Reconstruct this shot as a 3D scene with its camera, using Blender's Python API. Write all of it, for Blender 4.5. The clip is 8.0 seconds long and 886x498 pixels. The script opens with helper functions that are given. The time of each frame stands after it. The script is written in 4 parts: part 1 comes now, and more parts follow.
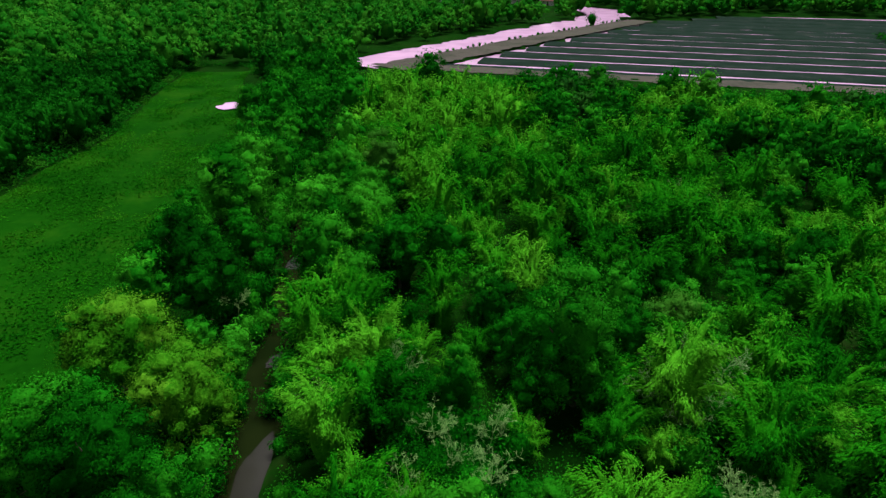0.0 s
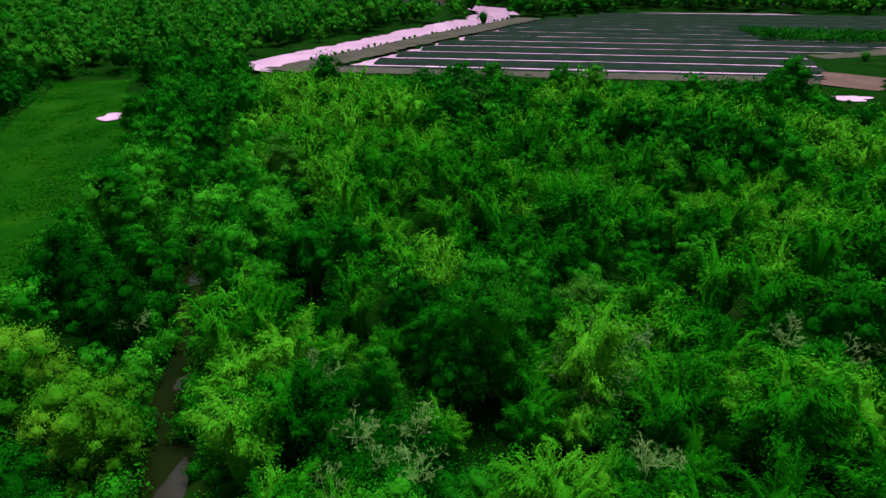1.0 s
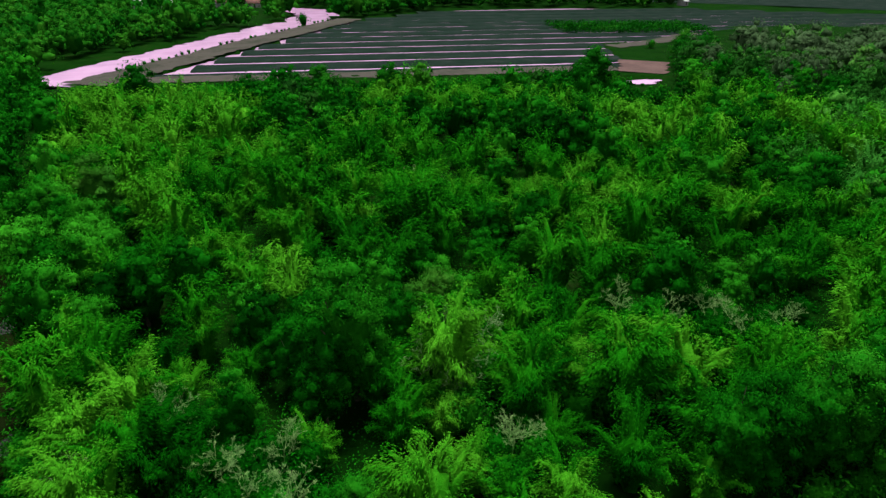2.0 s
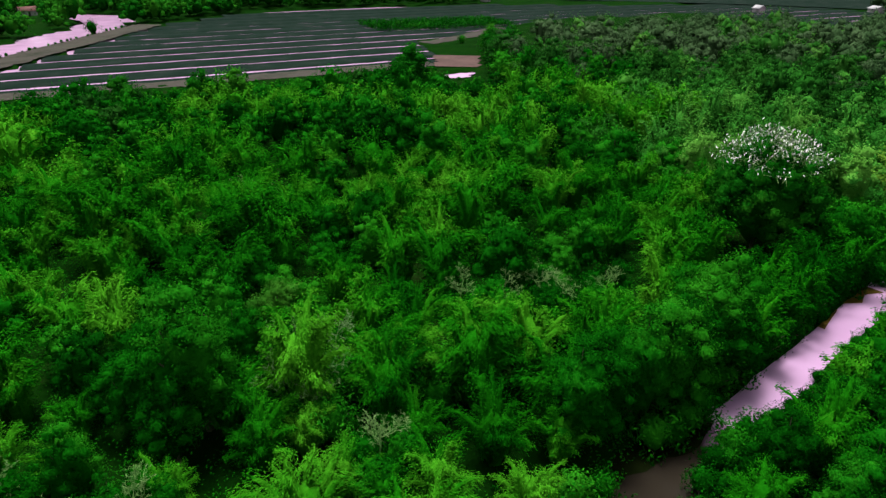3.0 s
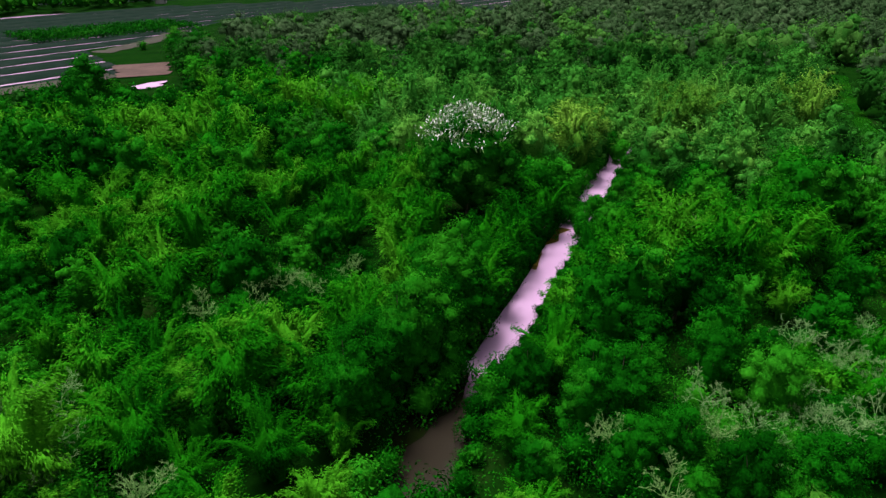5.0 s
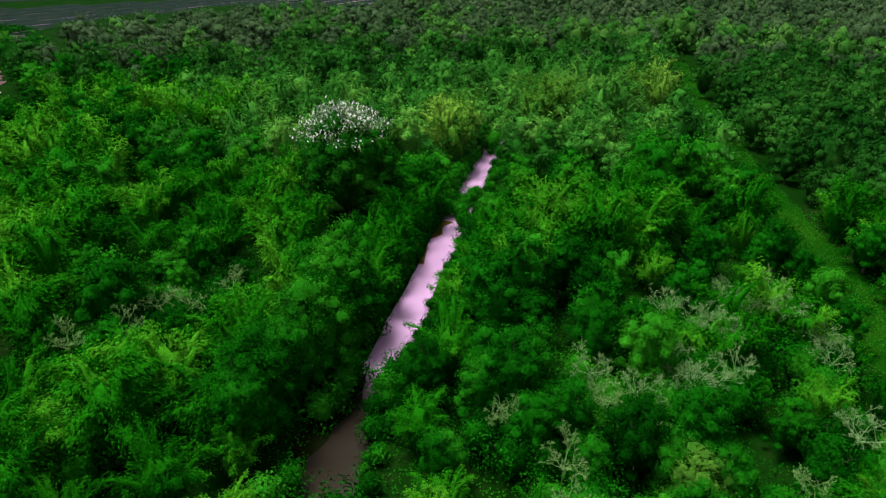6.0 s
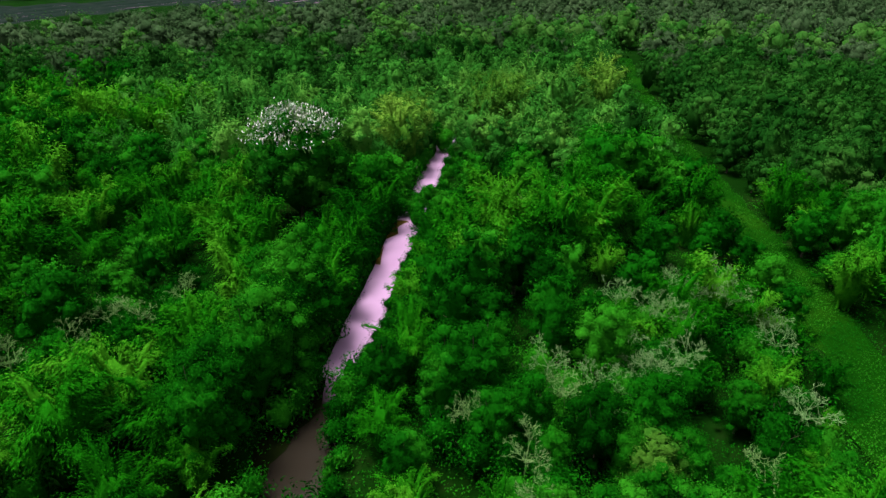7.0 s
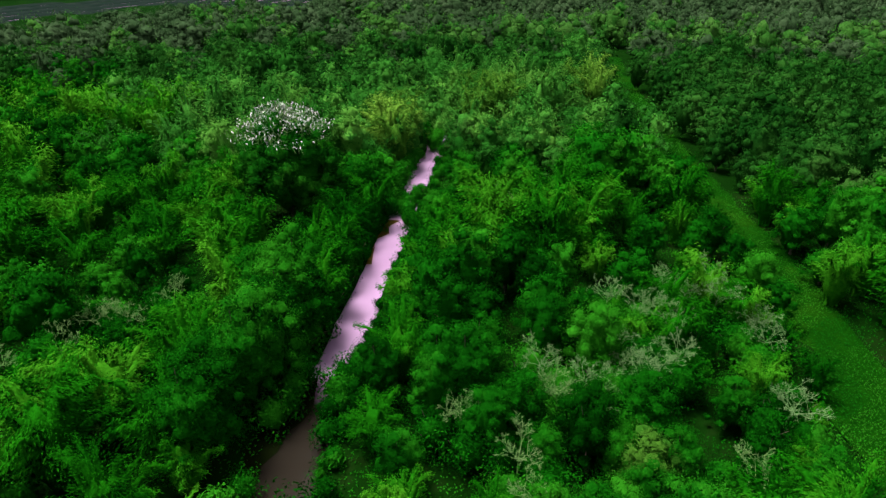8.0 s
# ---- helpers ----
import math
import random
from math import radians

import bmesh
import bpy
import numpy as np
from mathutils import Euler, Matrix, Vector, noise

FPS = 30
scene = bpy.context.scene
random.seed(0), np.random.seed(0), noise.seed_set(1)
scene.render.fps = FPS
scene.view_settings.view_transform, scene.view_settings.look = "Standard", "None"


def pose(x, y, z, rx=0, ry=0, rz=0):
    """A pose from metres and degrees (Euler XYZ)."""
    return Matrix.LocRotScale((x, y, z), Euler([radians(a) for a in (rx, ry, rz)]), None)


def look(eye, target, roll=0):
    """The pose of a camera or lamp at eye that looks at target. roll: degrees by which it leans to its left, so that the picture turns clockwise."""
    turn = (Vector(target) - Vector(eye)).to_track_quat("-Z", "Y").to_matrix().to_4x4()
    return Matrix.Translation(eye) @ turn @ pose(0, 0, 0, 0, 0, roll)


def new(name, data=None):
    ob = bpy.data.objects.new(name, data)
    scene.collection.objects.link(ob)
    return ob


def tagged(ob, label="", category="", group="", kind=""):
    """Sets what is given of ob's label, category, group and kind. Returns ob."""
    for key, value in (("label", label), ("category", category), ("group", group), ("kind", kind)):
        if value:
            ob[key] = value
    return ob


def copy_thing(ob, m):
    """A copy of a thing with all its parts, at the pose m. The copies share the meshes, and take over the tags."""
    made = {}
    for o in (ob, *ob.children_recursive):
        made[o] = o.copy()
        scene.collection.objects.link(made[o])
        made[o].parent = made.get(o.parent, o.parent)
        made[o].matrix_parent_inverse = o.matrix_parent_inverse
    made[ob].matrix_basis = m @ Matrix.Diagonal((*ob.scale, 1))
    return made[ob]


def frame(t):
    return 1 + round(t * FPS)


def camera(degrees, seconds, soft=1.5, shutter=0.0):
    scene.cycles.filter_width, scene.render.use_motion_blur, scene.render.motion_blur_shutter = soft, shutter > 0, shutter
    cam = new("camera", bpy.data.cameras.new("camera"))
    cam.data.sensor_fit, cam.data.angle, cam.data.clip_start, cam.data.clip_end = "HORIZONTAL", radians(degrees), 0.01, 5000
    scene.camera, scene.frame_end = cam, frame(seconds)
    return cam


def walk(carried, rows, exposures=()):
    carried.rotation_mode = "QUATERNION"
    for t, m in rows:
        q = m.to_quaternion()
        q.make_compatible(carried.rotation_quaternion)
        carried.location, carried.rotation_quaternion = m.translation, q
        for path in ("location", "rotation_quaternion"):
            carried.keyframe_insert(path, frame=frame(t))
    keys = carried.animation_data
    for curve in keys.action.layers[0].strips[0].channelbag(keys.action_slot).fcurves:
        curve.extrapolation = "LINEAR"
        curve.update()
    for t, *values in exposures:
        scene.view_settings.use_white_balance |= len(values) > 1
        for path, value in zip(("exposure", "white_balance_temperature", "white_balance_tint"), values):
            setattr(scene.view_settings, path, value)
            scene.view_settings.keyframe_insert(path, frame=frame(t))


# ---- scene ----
cam = camera(71.32, 8.0, soft=1.4)
PATH = [
    (0.0, pose(0, 0, 32, 63.65, -0.10, 1.35)),
    (0.5, pose(0, 0, 32, 63.65, -0.12, -3.25)),
    (1.0, pose(0, 0, 32, 63.67, -0.09, -7.95)),
    (1.5, pose(0, 0, 32, 63.71, -0.03, -13.93)),
    (2.0, pose(0, 0, 32, 63.75, -0.12, -23.53)),
    (2.2, pose(0, 0, 32, 63.75, -0.25, -28.75)),
    (3.3, pose(0, 0, 32, 63.71, 0.06, -43.41)),
    (3.5, pose(0, 0, 32, 63.67, 0.10, -46.70)),
    (4.0, pose(0, 0, 32, 63.59, 0.11, -54.00)),
    (4.5, pose(0, 0, 32, 63.51, 0.15, -60.20)),
    (5.0, pose(0, 0, 32, 63.46, 0.14, -66.49)),
    (5.2, pose(0, 0, 32, 63.44, 0.03, -68.84)),
    (6.3, pose(0, 0, 32, 63.21, -0.15, -80.43)),
    (6.5, pose(0, 0, 32, 63.20, -0.16, -81.32)),
    (7.0, pose(0, 0, 32, 63.16, -0.17, -82.68)),
    (7.5, pose(0, 0, 32, 63.12, -0.19, -83.31)),
    (8.0, pose(0, 0, 32, 63.10, -0.19, -83.58)),
]
walk(cam, PATH, exposures=((0.0, 0.34, 6500, 13), (3.0, 0.34, 6500, 13), (6.4, 0.36, 6500, 16), (8.0, 0.36, 6500, 16)))

# ---- world and sun: a bright overcast sky ----
world = bpy.data.worlds.new("overcast_sky")
scene.world = world
world.use_nodes = True
wn = world.node_tree.nodes
sky = wn.new("ShaderNodeTexSky")
sky.sky_type = "NISHITA"
sky.sun_disc = False
sky.sun_elevation = radians(70)
sky.sun_rotation = radians(25)
sky.air_density, sky.dust_density, sky.ozone_density = 1.0, 6.0, 1.0
soft_sky = wn.new("ShaderNodeHueSaturation")
soft_sky.inputs["Saturation"].default_value = 0.25
world.node_tree.links.new(sky.outputs["Color"], soft_sky.inputs["Color"])
world.node_tree.links.new(soft_sky.outputs["Color"], wn["Background"].inputs["Color"])
wn["Background"].inputs["Strength"].default_value = 0.105

sun = new("sun", bpy.data.lights.new("sun", "SUN"))
sun.data.energy, sun.data.angle, sun.data.color = 3.9, radians(16), (1.0, 0.97, 0.93)
sun.matrix_world = look((14, 30, 95), (0, 0, 0))


# ---- materials ----
def material(name):
    m = bpy.data.materials.new(name)
    m.use_nodes = True
    return m, m.node_tree.nodes, m.node_tree.links, m.node_tree.nodes["Principled BSDF"]


def ramp(nodes, stops):
    r = nodes.new("ShaderNodeValToRGB")
    while len(r.color_ramp.elements) < len(stops):
        r.color_ramp.elements.new(0.5)
    for e, (at, col) in zip(r.color_ramp.elements, stops):
        e.position, e.color = at, (*col, 1)
    return r


def math_node(nodes, links, op, a, b):
    n = nodes.new("ShaderNodeMath")
    n.operation = op
    for k, v in enumerate((a, b)):
        if isinstance(v, (int, float)):
            n.inputs[k].default_value = v
        else:
            links.new(v, n.inputs[k])
    return n.outputs[0]


def noise_node(nodes, links, scale, detail=4.0, coords="Object", rough=0.55):
    tc = nodes.new("ShaderNodeTexCoord")
    n = nodes.new("ShaderNodeTexNoise")
    n.inputs["Scale"].default_value, n.inputs["Detail"].default_value = scale, detail
    n.inputs["Roughness"].default_value = rough
    links.new(tc.outputs[coords], n.inputs["Vector"])
    return n.outputs["Fac"]


def world_noise(nodes, links, scale, detail=3.0):
    g = nodes.new("ShaderNodeNewGeometry")
    n = nodes.new("ShaderNodeTexNoise")
    n.inputs["Scale"].default_value, n.inputs["Detail"].default_value = scale, detail
    links.new(g.outputs["Position"], n.inputs["Vector"])
    return n.outputs["Fac"]


def leaf_material(name, dark, mid, light, through_share=0.22):
    """Leaves: colour by plant, by leaf and by patches of the wood; a share of the light comes through."""
    m, n, l, p = material(name)
    geo, info = n.new("ShaderNodeNewGeometry"), n.new("ShaderNodeObjectInfo")
    patch = world_noise(n, l, 0.09)
    cell = n.new("ShaderNodeTexVoronoi")
    cell.voronoi_dimensions = "2D"
    cell.inputs["Scale"].default_value = 0.21
    l.new(geo.outputs["Position"], cell.inputs["Vector"])
    part_of = n.new("ShaderNodeSeparateColor")
    l.new(cell.outputs["Color"], part_of.inputs["Color"])
    clump = world_noise(n, l, 0.7)
    v = math_node(n, l, "MULTIPLY", geo.outputs["Random Per Island"], 0.07)
    v = math_node(n, l, "ADD", v, math_node(n, l, "MULTIPLY", info.outputs["Random"], 0.50))
    v = math_node(n, l, "ADD", v, math_node(n, l, "MULTIPLY", part_of.outputs["Red"], 0.42))
    v = math_node(n, l, "ADD", v, math_node(n, l, "MULTIPLY", patch, 0.75))
    v = math_node(n, l, "ADD", v, math_node(n, l, "MULTIPLY", clump, 0.28))
    fine = world_noise(n, l, 3.6, 4)
    v = math_node(n, l, "ADD", v, math_node(n, l, "MULTIPLY", fine, 0.36))
    v = math_node(n, l, "SUBTRACT", v, 0.70)
    r = ramp(n, ((0.15, dark), (0.5, mid), (0.88, light)))
    l.new(v, r.inputs["Fac"])
    l.new(r.outputs["Color"], p.inputs["Base Color"])
    p.inputs["Roughness"].default_value = 0.65
    p.inputs["Specular IOR Level"].default_value = 0.004
    bp = n.new("ShaderNodeBump")
    bp.inputs["Strength"].default_value, bp.inputs["Distance"].default_value = 0.55, 0.22
    l.new(fine, bp.inputs["Height"])
    l.new(bp.outputs["Normal"], p.inputs["Normal"])
    tr = n.new("ShaderNodeBsdfTranslucent")
    l.new(r.outputs["Color"], tr.inputs["Color"])
    mix = n.new("ShaderNodeMixShader")
    mix.inputs["Fac"].default_value = through_share
    l.new(p.outputs["BSDF"], mix.inputs[1])
    l.new(tr.outputs["BSDF"], mix.inputs[2])
    l.new(mix.outputs["Shader"], n["Material Output"].inputs["Surface"])
    return m


def earth_material(name, stops, scale, bump=0.4, rough=0.9, fine=9.0):
    m, n, l, p = material(name)
    a, b = world_noise(n, l, scale, 5), world_noise(n, l, scale * fine, 4)
    v = math_node(n, l, "ADD", math_node(n, l, "MULTIPLY", a, 0.65), math_node(n, l, "MULTIPLY", b, 0.35))
    r = ramp(n, stops)
    l.new(v, r.inputs["Fac"])
    l.new(r.outputs["Color"], p.inputs["Base Color"])
    p.inputs["Roughness"].default_value = rough
    p.inputs["Specular IOR Level"].default_value = 0.004
    bp = n.new("ShaderNodeBump")
    bp.inputs["Strength"].default_value, bp.inputs["Distance"].default_value = bump, 0.3
    l.new(v, bp.inputs["Height"])
    l.new(bp.outputs["Normal"], p.inputs["Normal"])
    return m


def water_material(name, silt_a, silt_b, ripple=0.06, gloss=0.5, shade_range=None, rough=0.08):
    """Water whose silt drifts in clouds; an x range, where given, passes from painted tree shade into the full tone."""
    m, n, l, p = material(name)
    cloud = world_noise(n, l, 0.12, 4)
    r = ramp(n, ((0.35, silt_a), (0.65, silt_b)))
    l.new(cloud, r.inputs["Fac"])
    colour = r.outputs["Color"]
    if shade_range:
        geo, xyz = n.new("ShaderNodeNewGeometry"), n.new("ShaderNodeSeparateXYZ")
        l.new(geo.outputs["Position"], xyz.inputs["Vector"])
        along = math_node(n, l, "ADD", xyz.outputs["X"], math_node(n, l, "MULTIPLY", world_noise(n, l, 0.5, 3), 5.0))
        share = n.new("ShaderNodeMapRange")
        share.inputs["From Min"].default_value, share.inputs["From Max"].default_value = shade_range[0] + 2.5, shade_range[1] + 2.5
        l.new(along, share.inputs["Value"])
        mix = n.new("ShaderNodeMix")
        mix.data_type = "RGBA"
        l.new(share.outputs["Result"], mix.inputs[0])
        # painted dark tone for the shaded, tree-mirroring near water
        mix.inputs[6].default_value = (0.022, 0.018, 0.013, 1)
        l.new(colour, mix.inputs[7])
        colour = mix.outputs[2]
    l.new(colour, p.inputs["Base Color"])
    p.inputs["Roughness"].default_value = rough
    p.inputs["Specular IOR Level"].default_value = gloss
    p.inputs["IOR"].default_value = 1.333
    bp = n.new("ShaderNodeBump")
    bp.inputs["Strength"].default_value, bp.inputs["Distance"].default_value = ripple, 0.05
    l.new(world_noise(n, l, 2.2, 3), bp.inputs["Height"])
    l.new(bp.outputs["Normal"], p.inputs["Normal"])
    return m


def bark_material(name, a, b):
    m, n, l, p = material(name)
    r = ramp(n, ((0.3, a), (0.7, b)))
    f = noise_node(n, l, 3.0, 5)
    l.new(f, r.inputs["Fac"])
    l.new(r.outputs["Color"], p.inputs["Base Color"])
    p.inputs["Roughness"].default_value = 0.85
    bp = n.new("ShaderNodeBump")
    bp.inputs["Strength"].default_value = 0.5
    l.new(f, bp.inputs["Height"])
    l.new(bp.outputs["Normal"], p.inputs["Normal"])
    return m


LEAF_BROAD = leaf_material("broad_leaves", (0.0008, 0.040, 0.0010), (0.0032, 0.112, 0.0026), (0.026, 0.240, 0.009))
LEAF_BAMBOO = leaf_material("bamboo_leaves", (0.0014, 0.070, 0.0012), (0.0085, 0.168, 0.0028), (0.060, 0.300, 0.011))
LEAF_GOLD = leaf_material("yellowish_leaves", (0.0040, 0.072, 0.0012), (0.0150, 0.145, 0.0034), (0.070, 0.240, 0.010))
# The eastern haze is put into this green as a softer, lighter tone.
LEAF_PLUME = leaf_material("hazed_green_leaves", (0.0090, 0.094, 0.0070), (0.0310, 0.190, 0.0190), (0.100, 0.310, 0.038))
# Pale plume green, lightened further to take in the haze.
LEAF_PALE = leaf_material("pale_plume_leaves", (0.0280, 0.125, 0.0090), (0.0820, 0.245, 0.0210), (0.180, 0.390, 0.043))
LEAF_OLIVE = leaf_material("olive_leaves", (0.0060, 0.066, 0.0040), (0.0210, 0.125, 0.0085), (0.066, 0.205, 0.019))
# Haze is painted into both leaf colours as grey, most in the second.
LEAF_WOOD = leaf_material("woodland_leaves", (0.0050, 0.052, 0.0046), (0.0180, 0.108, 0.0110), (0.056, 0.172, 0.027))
LEAF_HAZE = leaf_material("hazed_leaves", (0.0220, 0.058, 0.0180), (0.0430, 0.090, 0.0340), (0.070, 0.122, 0.052))
LEAF_DARK = leaf_material("dark_woodland_leaves", (0.0012, 0.045, 0.0014), (0.0040, 0.092, 0.0034), (0.024, 0.155, 0.008))
LEAF_GRASS = leaf_material("weed_leaves", (0.0014, 0.052, 0.0008), (0.0060, 0.090, 0.0015), (0.026, 0.132, 0.004))
BARK = bark_material("bark", (0.05, 0.04, 0.03), (0.14, 0.11, 0.08))
CULM = bark_material("bamboo_culms", (0.06, 0.10, 0.03), (0.16, 0.17, 0.06))
TWIG = bark_material("bare_twigs", (0.080, 0.20, 0.04), (0.20, 0.38, 0.10))
WHITE_TWIG = bark_material("pale_grey_twigs", (0.085, 0.22, 0.05), (0.21, 0.38, 0.13))
# White of the flecks that stand in for birds on the domed tree.
BIRD_FLECK = bark_material("bird_fleck_white", (0.48, 0.50, 0.46), (0.82, 0.80, 0.80))
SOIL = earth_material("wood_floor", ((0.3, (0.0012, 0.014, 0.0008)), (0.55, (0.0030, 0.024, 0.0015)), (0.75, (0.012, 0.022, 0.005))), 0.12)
MUD = earth_material("bare_mud", ((0.3, (0.026, 0.032, 0.022)), (0.55, (0.060, 0.056, 0.048)), (0.75, (0.026, 0.045, 0.020))), 0.09)
CLAY = earth_material("dry_clay", ((0.3, (0.065, 0.045, 0.040)), (0.6, (0.11, 0.072, 0.066)), (0.8, (0.06, 0.06, 0.042))), 0.10)
BED = earth_material("field_soil", ((0.3, (0.005, 0.014, 0.009)), (0.55, (0.011, 0.021, 0.016)), (0.75, (0.028, 0.034, 0.030))), 0.15)
WEED = earth_material("floating_weed", ((0.3, (0.0012, 0.028, 0.0006)), (0.5, (0.0030, 0.044, 0.0010)), (0.72, (0.011, 0.062, 0.002))), 0.10, 0.8, 0.8)
# Silt colour that also takes in the pink of the reflected sky.
WATER = water_material("silty_sky_water", (0.40, 0.245, 0.39), (0.50, 0.315, 0.48), 0.06, 0.05)
# Dark near end is painted tree shade; the pale end includes sky shine.
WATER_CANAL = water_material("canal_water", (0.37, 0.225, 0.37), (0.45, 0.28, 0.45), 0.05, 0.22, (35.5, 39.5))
# Mirrored trees and shade put into the dark colour of weedy water, without gloss.
WATER_DARK = water_material("shaded_weedy_water", (0.003, 0.008, 0.0015), (0.008, 0.013, 0.003), 0.03, 0.0, None, 0.8)
# Gloss kept to a few discs, shaped like the sky's reflection in the canal.
WATER_GLINT = water_material("sky_glint_water", (0.010, 0.011, 0.008), (0.020, 0.020, 0.016), 0.03, 0.28)
ROOF = earth_material("rusty_roof", ((0.3, (0.10, 0.055, 0.05)), (0.7, (0.17, 0.09, 0.08))), 0.7, 0.2, 0.6)
DOOR = earth_material("dark_door", ((0.3, (0.03, 0.03, 0.03)), (0.7, (0.06, 0.05, 0.05))), 0.7, 0.1, 0.6)
MARGIN = earth_material("rotting_weed", ((0.3, (0.030, 0.026, 0.004)), (0.55, (0.075, 0.050, 0.010)), (0.75, (0.030, 0.050, 0.006))), 0.5)
PLASTER = earth_material("pale_plaster", ((0.3, (0.34, 0.31, 0.32)), (0.7, (0.46, 0.43, 0.44))), 0.6)
SHEET = earth_material("grey_roof_sheet", ((0.3, (0.30, 0.30, 0.32)), (0.7, (0.45, 0.44, 0.45))), 0.8, 0.2, 0.5)


# ---- mesh tools ----
def mesh_of(name, verts, faces, mat, smooth=False, normals=None):
    """A mesh from an (n, 3) array and a list of (m, k) face arrays."""
    me = bpy.data.meshes.new(name)
    verts = np.asarray(verts, dtype=np.float32)
    groups = [np.asarray(f, dtype=np.int32) for f in faces if len(f)]
    sizes = np.concatenate([np.full(len(f), f.shape[1], dtype=np.int32) for f in groups])
    me.vertices.add(len(verts))
    me.vertices.foreach_set("co", verts.ravel())
    me.loops.add(int(sizes.sum()))
    me.loops.foreach_set("vertex_index", np.concatenate([f.ravel() for f in groups]))
    me.polygons.add(len(sizes))
    me.polygons.foreach_set("loop_start", np.concatenate(([0], np.cumsum(sizes)[:-1])).astype(np.int32))
    me.polygons.foreach_set("loop_total", sizes)
    me.materials.append(mat)
    me.update(calc_edges=True)
    if smooth or normals is not None:
        me.polygons.foreach_set("use_smooth", np.ones(len(sizes), dtype=bool))
    if normals is not None:
        me.normals_split_custom_set_from_vertices(unit(normals).tolist())
    return me


class Soup:
    """Vertices, faces and normals gathered from many pieces."""

    def __init__(self):
        self.v, self.q, self.m, self.n = [], [], [], 0

    def add(self, verts, quads, normals=None):
        self.v.append(verts)
        self.q.append(np.asarray(quads) + self.n)
        if normals is not None:
            self.m.append(normals)
        self.n += len(verts)

    def mesh(self, name, mat, smooth=False):
        return mesh_of(name, np.concatenate(self.v), [np.concatenate(self.q)], mat, smooth, np.concatenate(self.m) if self.m else None)


def unit(a):
    return a / np.maximum(np.linalg.norm(a, axis=1, keepdims=True), 1e-6)


def leaves(rng, centre, along, facing, length, width, normal):
    """Folded, pointed leaf sprays at the given places: (n, 3) arrays and sizes. They shade by the form of the clump they belong to."""
    n = len(centre)
    along = unit(along)
    side = unit(np.cross(along, facing) + rng.normal(0, 0.05, (n, 3)))
    up = np.cross(side, along)
    le = (length * rng.uniform(0.7, 1.3, n))[:, None]
    wi = (width * rng.uniform(0.7, 1.3, n))[:, None]
    base = centre - along * le * 0.5
    tip = centre + along * le * 0.5 - up * le * 0.12
    v = np.stack((base, centre + side * wi * 0.5 + up * wi * 0.15, tip, centre - side * wi * 0.5 + up * wi * 0.15), 1)
    nr = unit(unit(normal) + rng.normal(0, 0.15, (n, 3)))
    return v.reshape(-1, 3), np.arange(4 * n).reshape(n, 4), np.repeat(nr, 4, axis=0)


def lump(rng, centre, radii, rings=4, around=5):
    """A small closed uneven mass, the dense inside of a clump, as quads."""
    th = np.linspace(0.12, math.pi - 0.12, rings)
    ph = np.arange(around) * 2 * math.pi / around
    d = np.stack((np.sin(th)[:, None] * np.cos(ph), np.sin(th)[:, None] * np.sin(ph), np.repeat(np.cos(th)[:, None], around, 1)), 2).reshape(-1, 3)
    v = centre + d * radii * rng.uniform(0.72, 1.12, (len(d), 1))
    i = np.arange(rings - 1)[:, None] * around
    j = np.arange(around)[None, :]
    jn = (j + 1) % around
    q = np.stack((i + j, i + j + around, i + jn + around, i + jn), 2).reshape(-1, 4)
    return v, q, unit(unit(d / np.asarray(radii)) + rng.normal(0, 0.18, d.shape))


def tube(points, radii, sides=5):
    points = np.asarray(points, dtype=float)
    k = len(points)
    d = unit(np.gradient(points, axis=0))
    ref = np.where(np.abs(d[:, 2:3]) > 0.9, np.array([[1.0, 0, 0]]), np.array([[0, 0, 1.0]]))
    a = unit(np.cross(d, ref))
    b = np.cross(d, a)
    ang = np.arange(sides) * 2 * math.pi / sides
    ring = a[:, None] * np.cos(ang)[None, :, None] + b[:, None] * np.sin(ang)[None, :, None]
    v = (points[:, None] + ring * np.asarray(radii)[:, None, None]).reshape(-1, 3)
    i = np.arange(k - 1)[:, None] * sides
    j = np.arange(sides)[None, :]
    jn = (j + 1) % sides
    q = np.stack((i + j, i + jn, i + jn + sides, i + j + sides), 2).reshape(-1, 4)
    return v, q


# ---- plants ----
def ball_points(rng, n):
    return unit(rng.normal(0, 1, (n, 3)))


def puff(rng, centre, r, squash=0.85, rings=4, around=6):
    """The dense body of one leafy clump: an uneven cap, open below."""
    th = np.linspace(0.25, 2.05, rings)
    ph = np.arange(around) * 2 * math.pi / around + rng.uniform(0, 1)
    d = np.stack((np.sin(th)[:, None] * np.cos(ph), np.sin(th)[:, None] * np.sin(ph), np.repeat(np.cos(th)[:, None], around, 1)), 2).reshape(-1, 3)
    d = np.concatenate((d, [(0, 0, 1.0)]))
    v = centre + d * (r, r, r * squash) * rng.uniform(0.62, 1.22, (len(d), 1))
    i = np.arange(rings - 1)[:, None] * around
    j = np.arange(around)[None, :]
    jn = (j + 1) % around
    q = np.stack((i + j, i + j + around, i + jn + around, i + jn), 2).reshape(-1, 4)
    a = np.arange(0, around, 2)
    top = np.stack((np.full(len(a), rings * around), a, (a + 1) % around, (a + 2) % around), 1)
    return v, np.concatenate((q, top)), unit(d * 0.7 + (0, 0, 0.35) + rng.normal(0, 0.22, d.shape))


